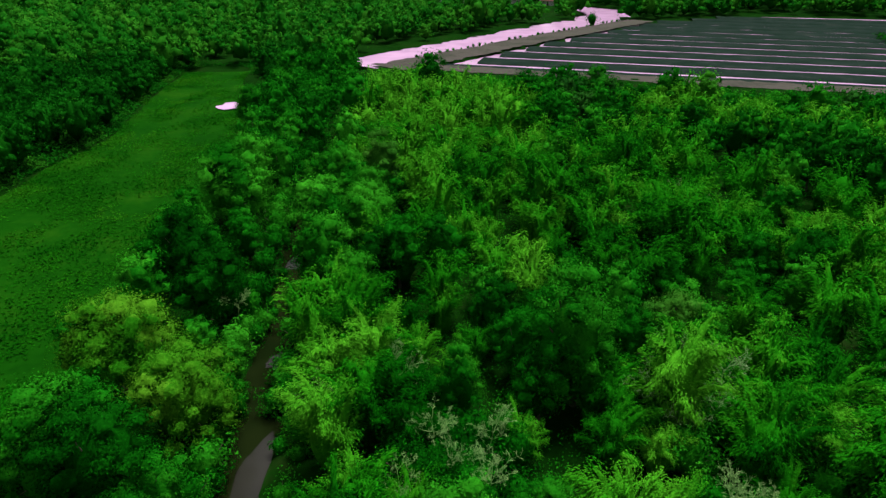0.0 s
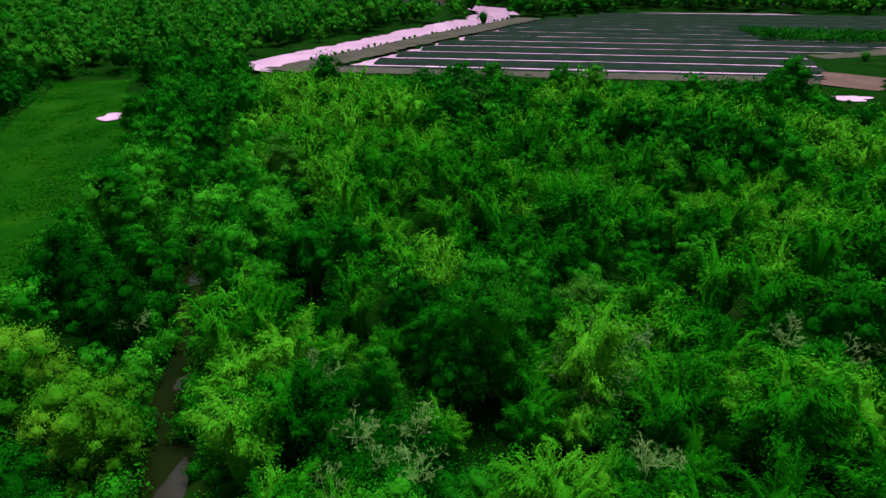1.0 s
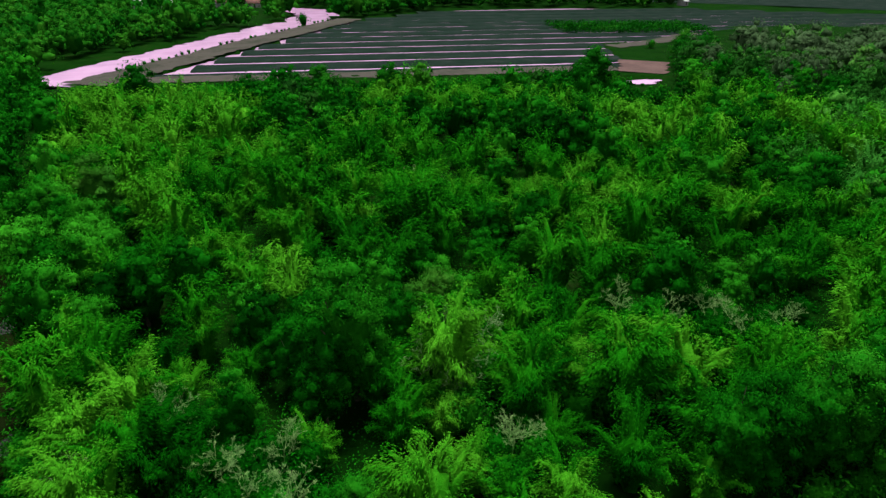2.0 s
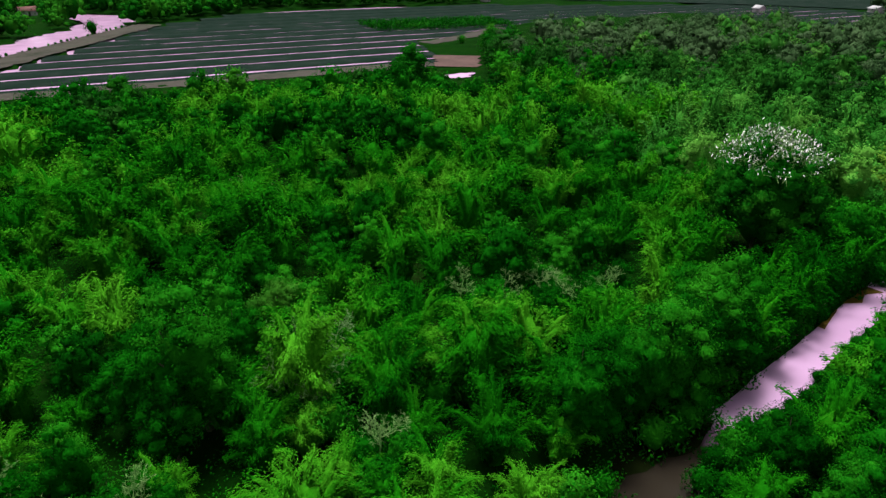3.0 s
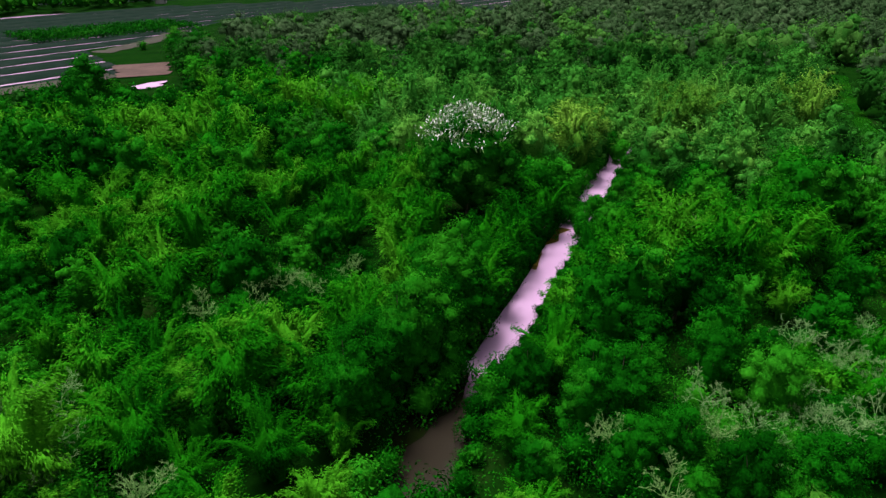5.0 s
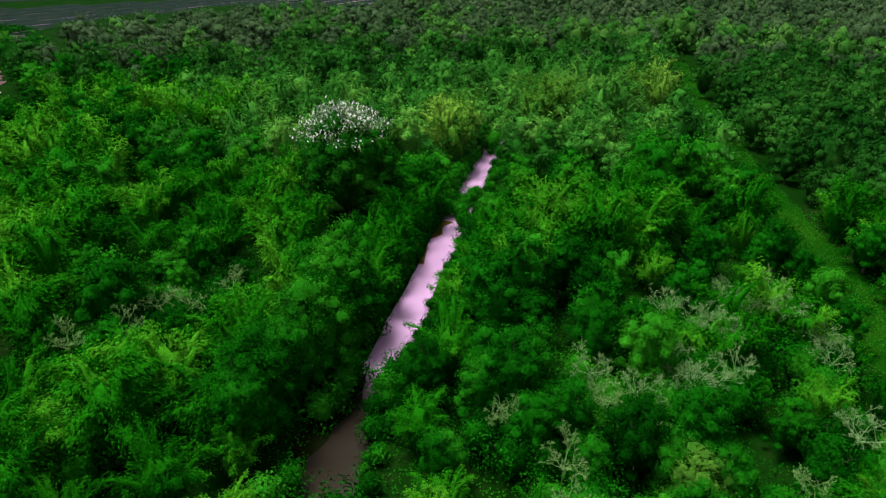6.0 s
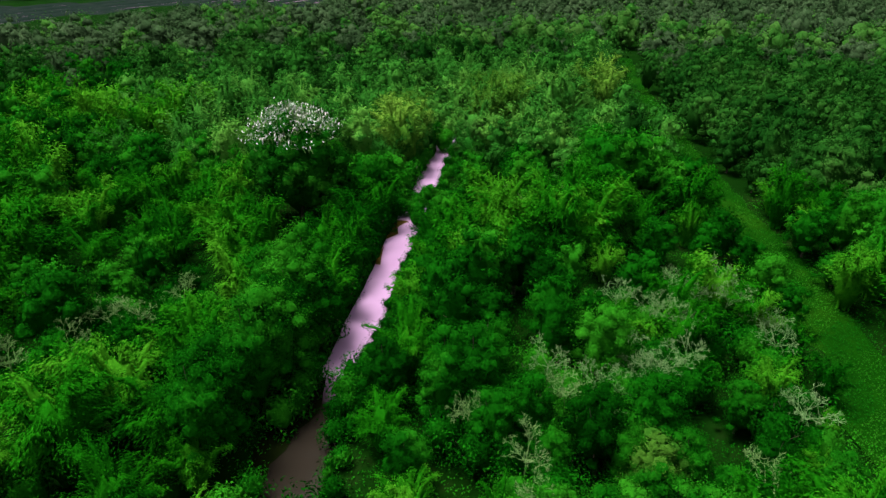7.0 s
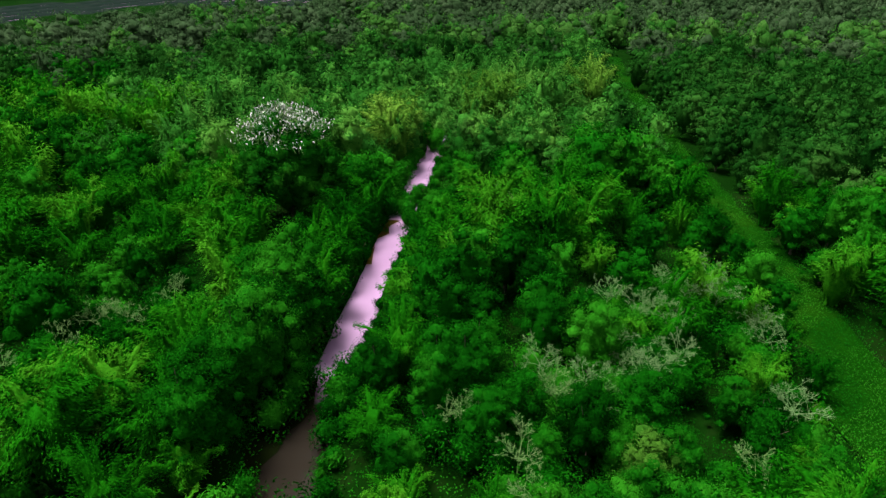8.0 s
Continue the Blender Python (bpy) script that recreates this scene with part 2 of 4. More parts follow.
def broadleaf_shape(rng, count, size, spread=2.3, height=8.0, puffs=26, limbs=True, heart_size=0.66, facets=(4, 6)):
    """An uneven dome of leafy clumps on limbs, leafy far down. Returns trunk and crown."""
    wood, crown = Soup(), Soup()
    lean = rng.normal(0, 0.3, 2)
    fork = np.array([lean[0] * 0.5, lean[1] * 0.5, height * 0.38])
    wood.add(*tube([(0, 0, -0.3), (lean[0] * 0.2, lean[1] * 0.2, height * 0.2), fork, fork + (0.1, 0, height * 0.2)], (0.2, 0.16, 0.13, 0.06), 6))
    heart = np.array((lean[0], lean[1], height * 0.42))
    form = np.array((spread, spread, height * 0.5))
    crown.add(*lump(rng, heart, form * heart_size, *((8, 10) if limbs else (5, 6))))
    share = rng.uniform(0.6, 1.4, puffs)
    share = (share / share.sum() * count).astype(int) + 1
    big = (26 / puffs) ** 0.4 * (spread / 2.3) ** 0.15
    for k in range(puffs):
        t = (k + 0.5) / puffs
        z = 1 - 1.5 * t ** 1.2
        az = k * 2.39996 + rng.uniform(-0.4, 0.4)
        w = math.sqrt(max(0.0, 1 - z * z)) if z > 0 else 1.0
        d = np.array((math.cos(az) * w, math.sin(az) * w, z))
        c = heart + d * form * rng.uniform(0.56, 0.98)
        r = spread * rng.uniform(0.22, 0.50) * big
        if limbs and k % 4 == 0:
            mid = (fork + c) / 2 + (0, 0, -0.3)
            wood.add(*tube([fork - (0, 0, 0.4), mid, c], (0.09, 0.055, 0.02), 4))
        crown.add(*puff(rng, c, r * (0.60 if limbs else 0.52), 0.8, *facets))
        n = share[k]
        o = ball_points(rng, n)
        o = unit(o + unit(d[None] * (1, 1, 0.7)) * 0.45 + (0, 0, 0.35))
        at = c + o * r * (rng.uniform(0.5, 1.35, (n, 1)) * rng.uniform(0.8, 1.15)) * (1.1, 1.1, 0.8)
        along = np.cross(o, rng.normal(0, 1, (n, 3))) + o * 0.45 + (0, 0, -0.1)
        facing = o + rng.normal(0, 0.3, (n, 3))
        crown.add(*leaves(rng, at, along, facing, size, size * 0.52, o * 0.5 + unit((at - heart) / form) * 0.6 + (0, 0, 0.2)))
    return wood, crown


def plume_body(rng, pts, radii, sides=6):
    """The dense body of a feathery plume along a bowed stem."""
    v, q = tube(pts, radii, sides)
    mid = np.repeat(np.asarray(pts), sides, axis=0)
    out = v - mid
    return mid + out * rng.uniform(0.7, 1.25, (len(v), 1)), q, unit(unit(out) + (0, 0, 0.45) + rng.normal(0, 0.12, v.shape))


def bamboo_shape(rng, count, size, height=8.6, culms=15, spread=2.3, rings=6, sides=6, fat=1.0):
    """Arching culms that carry feathery, hanging sprays. Returns the culms, each by itself, and the foliage."""
    wood, crown = [], Soup()
    per = max(4, count // culms)
    heart = np.array((0, 0, height * 0.30))
    crown.add(*lump(rng, heart, np.array((spread * 0.55, spread * 0.55, height * 0.30)), 6, 8))
    for k in range(culms):
        az = k * 2.4 + rng.uniform(-0.5, 0.5)
        out = np.array((math.cos(az), math.sin(az), 0.0))
        h = height * rng.uniform(0.50, 1.08)
        bow = spread * rng.uniform(0.30, 1.30)
        s = np.linspace(0, 1, rings)
        base = out * rng.uniform(0.1, 0.7)
        pts = base + out * (bow * s[:, None] ** 2.0) + np.array((0, 0, 1.0)) * (h * (s - 0.27 * s ** 4))[:, None]
        pts[0, 2] = -0.2
        if len(wood) < 3 and k % 3 == 0:
            culm = Soup()
            culm.add(*tube(pts, 0.05 - 0.04 * s, 4))
            wood.append(culm)
        girth = spread * rng.uniform(0.20, 0.30) * fat
        body = girth * np.sin(np.clip((1.04 - s) * 2.6, 0.05, math.pi / 2)) * np.clip(0.35 + s * 1.6, 0, 1)
        crown.add(*plume_body(rng, pts, body * (0.52 / fat ** 1.3), sides))
        u = rng.uniform(0.22, 1.0, per) ** 0.7
        at = np.stack([np.interp(u, s, pts[:, a]) for a in range(3)], 1)
        # sprays stand out round the culm and hang
        o = ball_points(rng, per)
        o = unit(o + out[None] * 0.3 + (0, 0, 0.35))
        w = (np.interp(u, s, body) + 0.05)[:, None]
        at = at + o * w * (0.45 + 1.9 * rng.random((per, 1)) ** 1.4) + rng.normal(0, 0.10, (per, 3))
        tip = unit(out[None] * 0.9 + np.array((0, 0, 1.0))[None] * (1.1 - 1.7 * u[:, None]))
        along = o * 0.55 + tip * 0.9 + np.array((0, 0, -0.25)) + rng.normal(0, 0.18, (per, 3))
        facing = o + (0, 0, 0.4) + rng.normal(0, 0.25, (per, 3))
        crown.add(*leaves(rng, at, along, facing, size * 1.4, size * 0.40, o * 0.5 + unit(at - heart) * 0.5 + (0, 0, 0.4)))
    return wood, crown


def shrub_shape(rng, count, size, spread=1.5, height=3.0, puffs=12):
    """A bush that is leafy down to the ground."""
    wood, crown = Soup(), Soup()
    crown.add(*lump(rng, np.array((0, 0, height * 0.4)), np.array((spread * 0.6, spread * 0.6, height * 0.36)), 6, 8))
    n = count // 2
    o = ball_points(rng, n)
    o[:, 2] = np.abs(o[:, 2])
    crown.add(*leaves(rng, np.array((0, 0, height * 0.4)) + o * np.array((spread * 0.62, spread * 0.62, height * 0.38)) * rng.uniform(0.95, 1.15, (n, 1)), np.cross(o, rng.normal(0, 1, (n, 3))) + o * 0.3, o, size, size * 0.55, o))
    for k in range(puffs):
        d = ball_points(rng, 1)[0]
        c = np.array((d[0] * spread * 0.75, d[1] * spread * 0.75, height * (0.18 + 0.6 * rng.random())))
        wood.add(*tube([(0, 0, -0.2), c * (0.4, 0.4, 0.5), c], (0.05, 0.035, 0.015), 4))
        n = count // puffs
        o = ball_points(rng, n)
        at = c + o * spread * rng.uniform(0.35, 0.6) * (rng.uniform(0.5, 1.1, (n, 1)) ** 0.6)
        at[:, 2] = np.maximum(at[:, 2], 0.05)
        along = np.cross(o, rng.normal(0, 1, (n, 3))) + o * 0.5 + (0, 0, -0.2)
        crown.add(*leaves(rng, at, along, o + rng.normal(0, 0.3, (n, 3)) + (0, 0, 0.25), size, size * 0.5, o + (0, 0, 0.3)))
    return wood, crown


def bare_shape(rng, height=7.0, spread=1.75):
    """A leafless domed crown of crooked branches that end in many fine twigs. Returns branches and twigs."""
    wood, twigs = Soup(), Soup()
    top = np.array((rng.normal(0, 0.2), rng.normal(0, 0.2), height * 0.55))
    wood.add(*tube([(0, 0, -0.3), top * 0.5 + (0.15, 0, 0), top], (0.08, 0.05, 0.035), 5))

    def grow(start, way, length, radius, depth):
        bend = rng.normal(0, 0.25, 3)
        mid = start + way * length * 0.5 + bend * length * 0.3
        end = start + (way + bend * 0.5) * length
        (wood if depth < 2 else twigs).add(*tube([start, mid, end] if depth < 3 else [start, end], (radius, radius * 0.8, radius * 0.5) if depth < 3 else (radius, radius * 0.6), 4 if depth < 2 else 3))
        if depth >= 4:
            return
        for _ in range(3 if depth < 3 else 5):
            w = way + rng.normal(0, 0.66, 3) + (0, 0, 0.10)
            grow(start + (end - start) * rng.uniform(0.4, 1.0), w / np.linalg.norm(w), length * rng.uniform(0.48, 0.72), max(radius * 0.62, 0.010), depth + 1)

    for k in range(6):
        az = k * 1.05 + rng.uniform(-0.4, 0.4)
        w = np.array((math.cos(az) * 0.75, math.sin(az) * 0.75, 0.7))
        grow(top * rng.uniform(0.75, 1.0), w, spread * 0.66, 0.022, 0)
    return wood, twigs


def part(name, me, parent, label=""):
    ob = new(name, me)
    ob.parent = parent
    return tagged(ob, label) if label else ob


def plant(name, label, category, group, pieces):
    """A plant: an empty at its foot with its parts, given as name, soup and material."""
    root = tagged(new(name), label, category, group)
    for piece, soups, mat in pieces:
        for soup in soups if isinstance(soups, list) else [soups]:
            part(piece, soup.mesh(name + "_" + piece, mat), root)
    return root


class Kind:
    """Some variants of one plant, each built once and then copied."""

    def __init__(self, variants):
        self.variants, self.used = variants, [False] * len(variants)

    def place(self, k, x, y, z, turn, size, tall=1.0, label=""):
        k %= len(self.variants)
        m = Matrix.Translation((x, y, z)) @ Matrix.Rotation(turn, 4, "Z") @ Matrix.Diagonal((size, size, size * tall, 1))
        if self.used[k]:
            ob = copy_thing(self.variants[k], m)
            ob.matrix_basis = m
        else:
            ob = self.variants[k]
            ob.matrix_basis = m
            self.used[k] = True
        if label:
            ob["label"] = label
        return ob

    def drop_unused(self):
        """Takes away the variants that stand nowhere."""
        for ob, used in zip(self.variants, self.used):
            if not used:
                for o in (*ob.children_recursive, ob):
                    bpy.data.objects.remove(o)


# ---- plan of the place ----
CANAL_EAST = [(-14, 12.9), (10, 13.1), (28, 13.0), (40, 13.5), (60, 13.3), (82, 12.8), (100, 12.4), (128, 11.5), (150, 10.5)]
CANAL_NORTH = [(-14, 12.9), (-13.6, 28), (-14.6, 36), (-16.2, 46), (-17.6, 58), (-19.5, 71), (-21, 86), (-21, 108), (-23, 132)]
RIVER = [(-66, 172), (-45, 176), (-29, 184), (-16, 202), (0, 221), (19, 247), (40, 277), (60, 300), (74, 326), (76, 350), (56, 376), (10, 392), (-60, 400)]
WEED_RIVER = [(-50, -20), (-49, 20), (-48, 60), (-48, 84), (-51, 110), (-60, 140), (-66, 172)]
GRASS_STRIP = [(20, -28.5), (36, -28.0), (60, -28.2), (90, -26.0), (115, -25.2), (150, -25.0), (190, -27.0)]
FIELD_AXIS = radians(-14.6)          # the way the beds run
FIELD_U = np.array((math.cos(FIELD_AXIS), math.sin(FIELD_AXIS)))
FIELD_V = np.array((-FIELD_U[1], FIELD_U[0]))
FIELD_O = np.array((14.0, 189.0))
WATER_Z = 0.0
SHADE_POOL = [(26.5, 14.9), (30, 15.3), (34, 15.2), (38.5, 14.8)]
bank_line = [(-20, 178), (-8, 191), (9, 212), (29, 238), (50, 262), (66, 281), (84, 300)]
HUTS = [(284, 300, 5.6, 3.4, 0.4), (349, 160, 4.6, 3.2, 1.2), (395, 120, 6.4, 3.0, 0.9), (34, 387, 6.0, 4.4, 0.2), (50, 378, 7.0, 4.0, 0.1), (-8, 388, 4.0, 6.0, 0.5), (6, 383, 5.0, 5.5, 0.3)]


def polyline_distance(x, y, line):
    """Distance of the points to a line of corners, and how far along it they lie."""
    best = np.full(np.shape(x), 1e9)
    for (ax, ay), (bx, by) in zip(line[:-1], line[1:]):
        dx, dy = bx - ax, by - ay
        s = np.clip(((x - ax) * dx + (y - ay) * dy) / (dx * dx + dy * dy), 0, 1)
        best = np.minimum(best, np.hypot(x - ax - s * dx, y - ay - s * dy))
    return best


def field_uv(x, y):
    u = (x - FIELD_O[0]) * FIELD_U[0] + (y - FIELD_O[1]) * FIELD_U[1]
    v = (x - FIELD_O[0]) * FIELD_V[0] + (y - FIELD_O[1]) * FIELD_V[1]
    return u, v


def field_low(u):
    return np.interp(u, (-60, 116, 126, 162, 200, 260, 304, 340, 400), (-17, -17, 30, 36, 70, 76, 58, 6, -40))


def field_high(u):
    return np.interp(u, (34, 96, 163, 223, 307, 400), (120, 178, 182, 162, 120, 100))


def in_field(x, y, margin=0.0):
    """Whether points lie in the bedded field, the bare edges included."""
    u, v = field_uv(x, y)
    return (v > field_low(u) - margin) & (v < field_high(u) + margin) & (u > -16 + v * 0.42 - margin) & (u < 390)


def weed_half(y):
    return np.interp(y, (20, 60, 90, 110, 140, 172), (19, 18, 17, 13, 11, 10))


# stretches of canal kept in view; trees are cleared along the camera's sight lines
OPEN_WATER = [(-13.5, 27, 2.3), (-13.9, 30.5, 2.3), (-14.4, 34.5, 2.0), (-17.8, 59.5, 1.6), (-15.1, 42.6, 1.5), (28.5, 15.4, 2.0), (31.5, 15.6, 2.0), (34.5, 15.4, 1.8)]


def clear_of_trees(x, y):
    """Where trees can stand."""
    de, dn = polyline_distance(x, y, CANAL_EAST), polyline_distance(x, y, CANAL_NORTH)
    ok = (de > np.where(y > 13, 2.7, 4.3)) | (x > 99)
    ok &= dn > np.where(x > np.interp(y, (28, 60, 108), (-13.6, -18, -21)), np.where(y > 36, 2.0, 2.5), 2.6)
    for px, py, pr in OPEN_WATER:
        ok &= polyline_distance(x, y, [(px * 0.74, py * 0.74), (px, py)]) > pr
    ok &= (polyline_distance(x, y, RIVER[2:]) > 12.5) & (polyline_distance(x, y, bank_line) > 9.0)
    for hx, hy, *_ in HUTS:
        ok &= polyline_distance(x, y, [(hx * 0.80, hy * 0.80), (hx, hy)]) > 6.0
    ok &= polyline_distance(x, y, WEED_RIVER) > weed_half(y) - 0.5
    ok &= (x < np.interp(y, (36, 51, 67, 87, 100, 125), (-66, -66, -65, -63, -62, -66))) | (x > np.interp(y, (20, 36, 51, 67, 87, 100, 125, 140, 155, 166), (-33, -30, -28.5, -32, -37, -38, -38, -43, -49, -53))) | (y > 172)
    ok &= polyline_distance(x, y, SHADE_POOL) > 3.0
    ok &= polyline_distance(x, y, GRASS_STRIP) > 3.2
    ok &= ~in_field(x, y)
    ok &= polyline_distance(x, y, [(150, 172), (172, 186)]) > 15
    az = np.degrees(np.arctan2(y, x))
    wood_edge = np.interp(x, (-22, 0, 16, 33, 53, 77, 82, 88, 105), (139, 138, 137, 132, 126, 117, 100, 92, 91))
    ok &= ~((az > 45.5) & (az < 98.5) & (y > wood_edge) & (field_uv(x, y)[1] < 20))
    ok &= ~((az > 17) & (az < 46.5) & (np.hypot(x, y) > np.interp(az, (17, 18.5, 30.5, 42.6, 45.5), (300, 263, 272, 221, 188))))
    return ok


def in_wedge(x, y, margin=0.0):
    """The sector of the land that the camera's pan takes in."""
    a = np.degrees(np.arctan2(y, x))
    return (a > -30 - margin) & (a < 127 + margin)


def swell(x, y, scale, seed):
    """Smooth noise about 0 for arrays of places."""
    return np.array([noise.noise((px * scale + seed, py * scale - seed, seed * 0.37)) for px, py in zip(np.ravel(x), np.ravel(y))]).reshape(np.shape(x))


# ---- ground: one sheet to the horizon, sunk under the waters ----
def spaced(lo, hi, fine, far):
    core = np.arange(lo, hi + fine, fine)
    out = fine * 1.35 ** np.arange(1, 26)
    out = np.cumsum(out)
    out = out[out < far]
    return np.concatenate((lo - out[::-1], core, hi + out))


def ground_height(x, y):
    h = np.full(np.shape(x), 0.55)
    for line, half, depth in ((CANAL_EAST, 1.2, 1.4), (CANAL_NORTH, 1.1, 1.4), (SHADE_POOL, 1.3, 1.4), (RIVER[2:], 9.0, 2.0)):
        d = polyline_distance(x, y, line) + (0.14 * np.sin(x * 0.83 + y * 0.61) + 0.10 * np.sin(x * 1.9 - y * 1.3)) * (half < 5)
        h = np.minimum(h, 0.55 - depth * np.clip((half + 0.9 - d) / 1.4, 0, 1))
    d = polyline_distance(x, y, WEED_RIVER)
    h = np.minimum(h, 0.55 - 0.75 * np.clip((weed_half(y) - 0.5 - d) / 2.0, 0, 1))
    h = np.where(in_field(x, y, -3.0), -0.6, h)
    pool = np.hypot((x - 113.5) / 6.4, (y - 129.2) / 4.6)
    h = np.minimum(h, np.where(pool < 1.15, -0.5, h))
    pool = np.hypot((x + 49) / 4.5, (y - 133) / 5.0)
    return np.minimum(h, np.where(pool < 1.15, -0.5, h))


gx, gy = spaced(-75, 150, 1.5, 4200), spaced(-40, 200, 1.5, 4200)
GX, GY = np.meshgrid(gx, gy)
GZ = ground_height(GX, GY) + np.where(np.hypot(GX, GY) < 400, 0.12 * np.sin(GX * 0.31) * np.cos(GY * 0.27), 0)
nx, ny = len(gx), len(gy)
ii = (np.arange(ny - 1)[:, None] * nx + np.arange(nx - 1)[None, :]).ravel()
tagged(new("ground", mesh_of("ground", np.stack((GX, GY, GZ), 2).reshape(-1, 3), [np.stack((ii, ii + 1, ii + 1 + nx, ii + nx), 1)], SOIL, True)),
       "dark green wood floor with leaf litter under the trees", "ground", kind="structure")


def ribbon(line, half, z, step=2.0, wobble=0.25, seed=0):
    """A flat strip along a line of corners with an uneven edge."""
    rng = np.random.default_rng(seed)
    line = np.asarray(line, dtype=float)
    at = np.concatenate(([0], np.cumsum(np.linalg.norm(np.diff(line, axis=0), axis=1))))
    s = np.arange(0, at[-1], step)
    c = np.stack((np.interp(s, at, line[:, 0]), np.interp(s, at, line[:, 1])), 1)
    for _ in range(3):
        c[1:-1] = (c[:-2] + 2 * c[1:-1] + c[2:]) / 4
    t = unit(np.gradient(c, axis=0))
    nrm = np.stack((-t[:, 1], t[:, 0]), 1)
    half = half(c[:, 1]) if callable(half) else half
    a = c + nrm * (half + rng.normal(0, wobble, len(s)))[:, None]
    b = c - nrm * (half + rng.normal(0, wobble, len(s)))[:, None]
    v = np.concatenate((np.c_[a, np.full(len(s), z)], np.c_[b, np.full(len(s), z)]))
    i = np.arange(len(s) - 1)
    n = len(s)
    return v, np.stack((i + n, i + n + 1, i + 1, i), 1)


def strip(name, line, half, z, mat, label, category, seed=0, wobble=0.25, kind="structure"):
    s = Soup()
    s.add(*ribbon(line, half, z, seed=seed, wobble=wobble))
    return tagged(new(name, s.mesh(name, mat, True)), label, category, kind=kind)


def disc(x, y, rx, ry, z, seed):
    rng = np.random.default_rng(seed)
    a = np.arange(28) * 2 * math.pi / 28
    r = 1 + 0.16 * np.sin(a * 3 + seed) + 0.10 * np.sin(a * 5 + 2 * seed) + rng.normal(0, 0.06, 28)
    return np.stack((x + rx * r * np.cos(a), y + ry * r * np.sin(a), np.full(28, z)), 1)


strip("canal_water", CANAL_EAST[:-2] + [(108, 12.1)], 2.3, WATER_Z, WATER_CANAL, "still silty canal water with tree shade and sky shine in its colour", "water", 1)
# dark water added in place of the shaded bank
strip("canal_water", SHADE_POOL, 2.1, WATER_Z - 0.012, WATER_DARK, "dark sheet of water standing in for tree shade beside the canal", "water", 12)
strip("weed_margin", [(58, 14.9), (63, 15.0), (66, 15.0), (71, 14.6)], 0.55, WATER_Z + 0.03, MARGIN, "brownish rotting weed along the canal edge", "weed", 9, 0.4)
strip("canal_water", CANAL_NORTH[:], 3.0, WATER_Z - 0.02, WATER_DARK, "narrow weedy canal water, tree shade and reflection put into its dark colour", "water", 2)
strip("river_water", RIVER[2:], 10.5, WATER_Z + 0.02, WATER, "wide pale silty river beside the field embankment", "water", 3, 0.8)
strip("weed_carpet", WEED_RIVER, weed_half, 0.18, WEED, "green carpet of floating weed covering the old river arm", "weed", 4, 0.8)
strip("grass_lane", GRASS_STRIP, 3.4, 0.62, WEED, "low green grass lane between two woods", "grass", 5)
# dark sheet added where tree shade lies on the canal
tagged(new("weed_mat", mesh_of("weed_mat", disc(34.6, 15.5, 4.6, 1.5, WATER_Z + 0.02, 5), [np.arange(28)[None, :]], WATER_DARK)), "dark sheet standing in for shade on the water under the bank", "weed", kind="structure")
# discs laid where the sky should glint in the dark water
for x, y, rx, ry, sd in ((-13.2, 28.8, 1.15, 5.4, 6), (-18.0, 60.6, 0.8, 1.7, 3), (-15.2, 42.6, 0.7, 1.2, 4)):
    tagged(new("open_water", mesh_of("open_water", disc(x, y, rx, ry, WATER_Z, sd), [np.arange(28)[None, :]], WATER_GLINT)), "patch of canal water kept glossy where the sky mirrors in it", "water", kind="structure")
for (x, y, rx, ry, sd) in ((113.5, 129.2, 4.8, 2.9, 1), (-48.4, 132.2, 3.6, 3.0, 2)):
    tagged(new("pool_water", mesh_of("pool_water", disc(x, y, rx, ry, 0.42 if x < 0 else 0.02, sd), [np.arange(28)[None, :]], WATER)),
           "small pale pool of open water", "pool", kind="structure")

# ---- embankment, bare clay yard, field beds with ditches ----
strip("embankment", bank_line, 6.2, 0.72, MUD, "bare grey-brown mud embankment along the river", "embankment", 6, 0.6)
strip("field_edge", [(-14, 181), (10, 174), (50, 163.5), (90, 153), (118, 146)], 4.2, 0.66, MUD, "bare mud edge of the field behind the trees", "field edge", 7, 0.5)
fan = np.radians(np.linspace(10, 64, 28))
rim = [np.stack((r * np.cos(fan), r * np.sin(fan), np.full(28, 0.66)), 1) for r in (428, 600, 900, 1400)]
far_faces = [np.stack((np.arange(27) + 28 * k, np.arange(27) + 28 * (k + 1), np.arange(27) + 28 * (k + 1) + 1, np.arange(27) + 28 * k + 1), 1) for k in range(3)]
tagged(new("far_field", mesh_of("far_field", np.concatenate(rim), far_faces, BED)), "flat bare land beyond the field and the wood", "field", kind="structure")
strip("clay_yard", [(118.5, 137.5), (126, 145), (134, 153)], 6.8, 0.70, CLAY, "dry reddish clay yard beside a pool", "yard", 8, 0.8)


def bed_mesh(length, width, height, seed):
    """A long bed with sloping, uneven sides."""
    rng = np.random.default_rng(seed)
    n = max(8, int(length / 5))
    s = np.linspace(0, length, n)
    prof = [(-0.5, 0.0), (-0.40, 0.75), (-0.30, 1.0), (0.30, 1.0), (0.40, 0.75), (0.5, 0.0)]
    rows = []
    for a, b in prof:
        rows.append(np.stack((s, a * width + rng.normal(0, 0.16, n), b * height + rng.normal(0, 0.04, n)), 1))
    v = np.concatenate(rows)
    q = []
    for k in range(len(prof) - 1):
        i = np.arange(n - 1) + k * n
        q.append(np.stack((i, i + 1, i + 1 + n, i + n), 1))
    return mesh_of("field_bed", v, [np.concatenate(q)], BED, True)


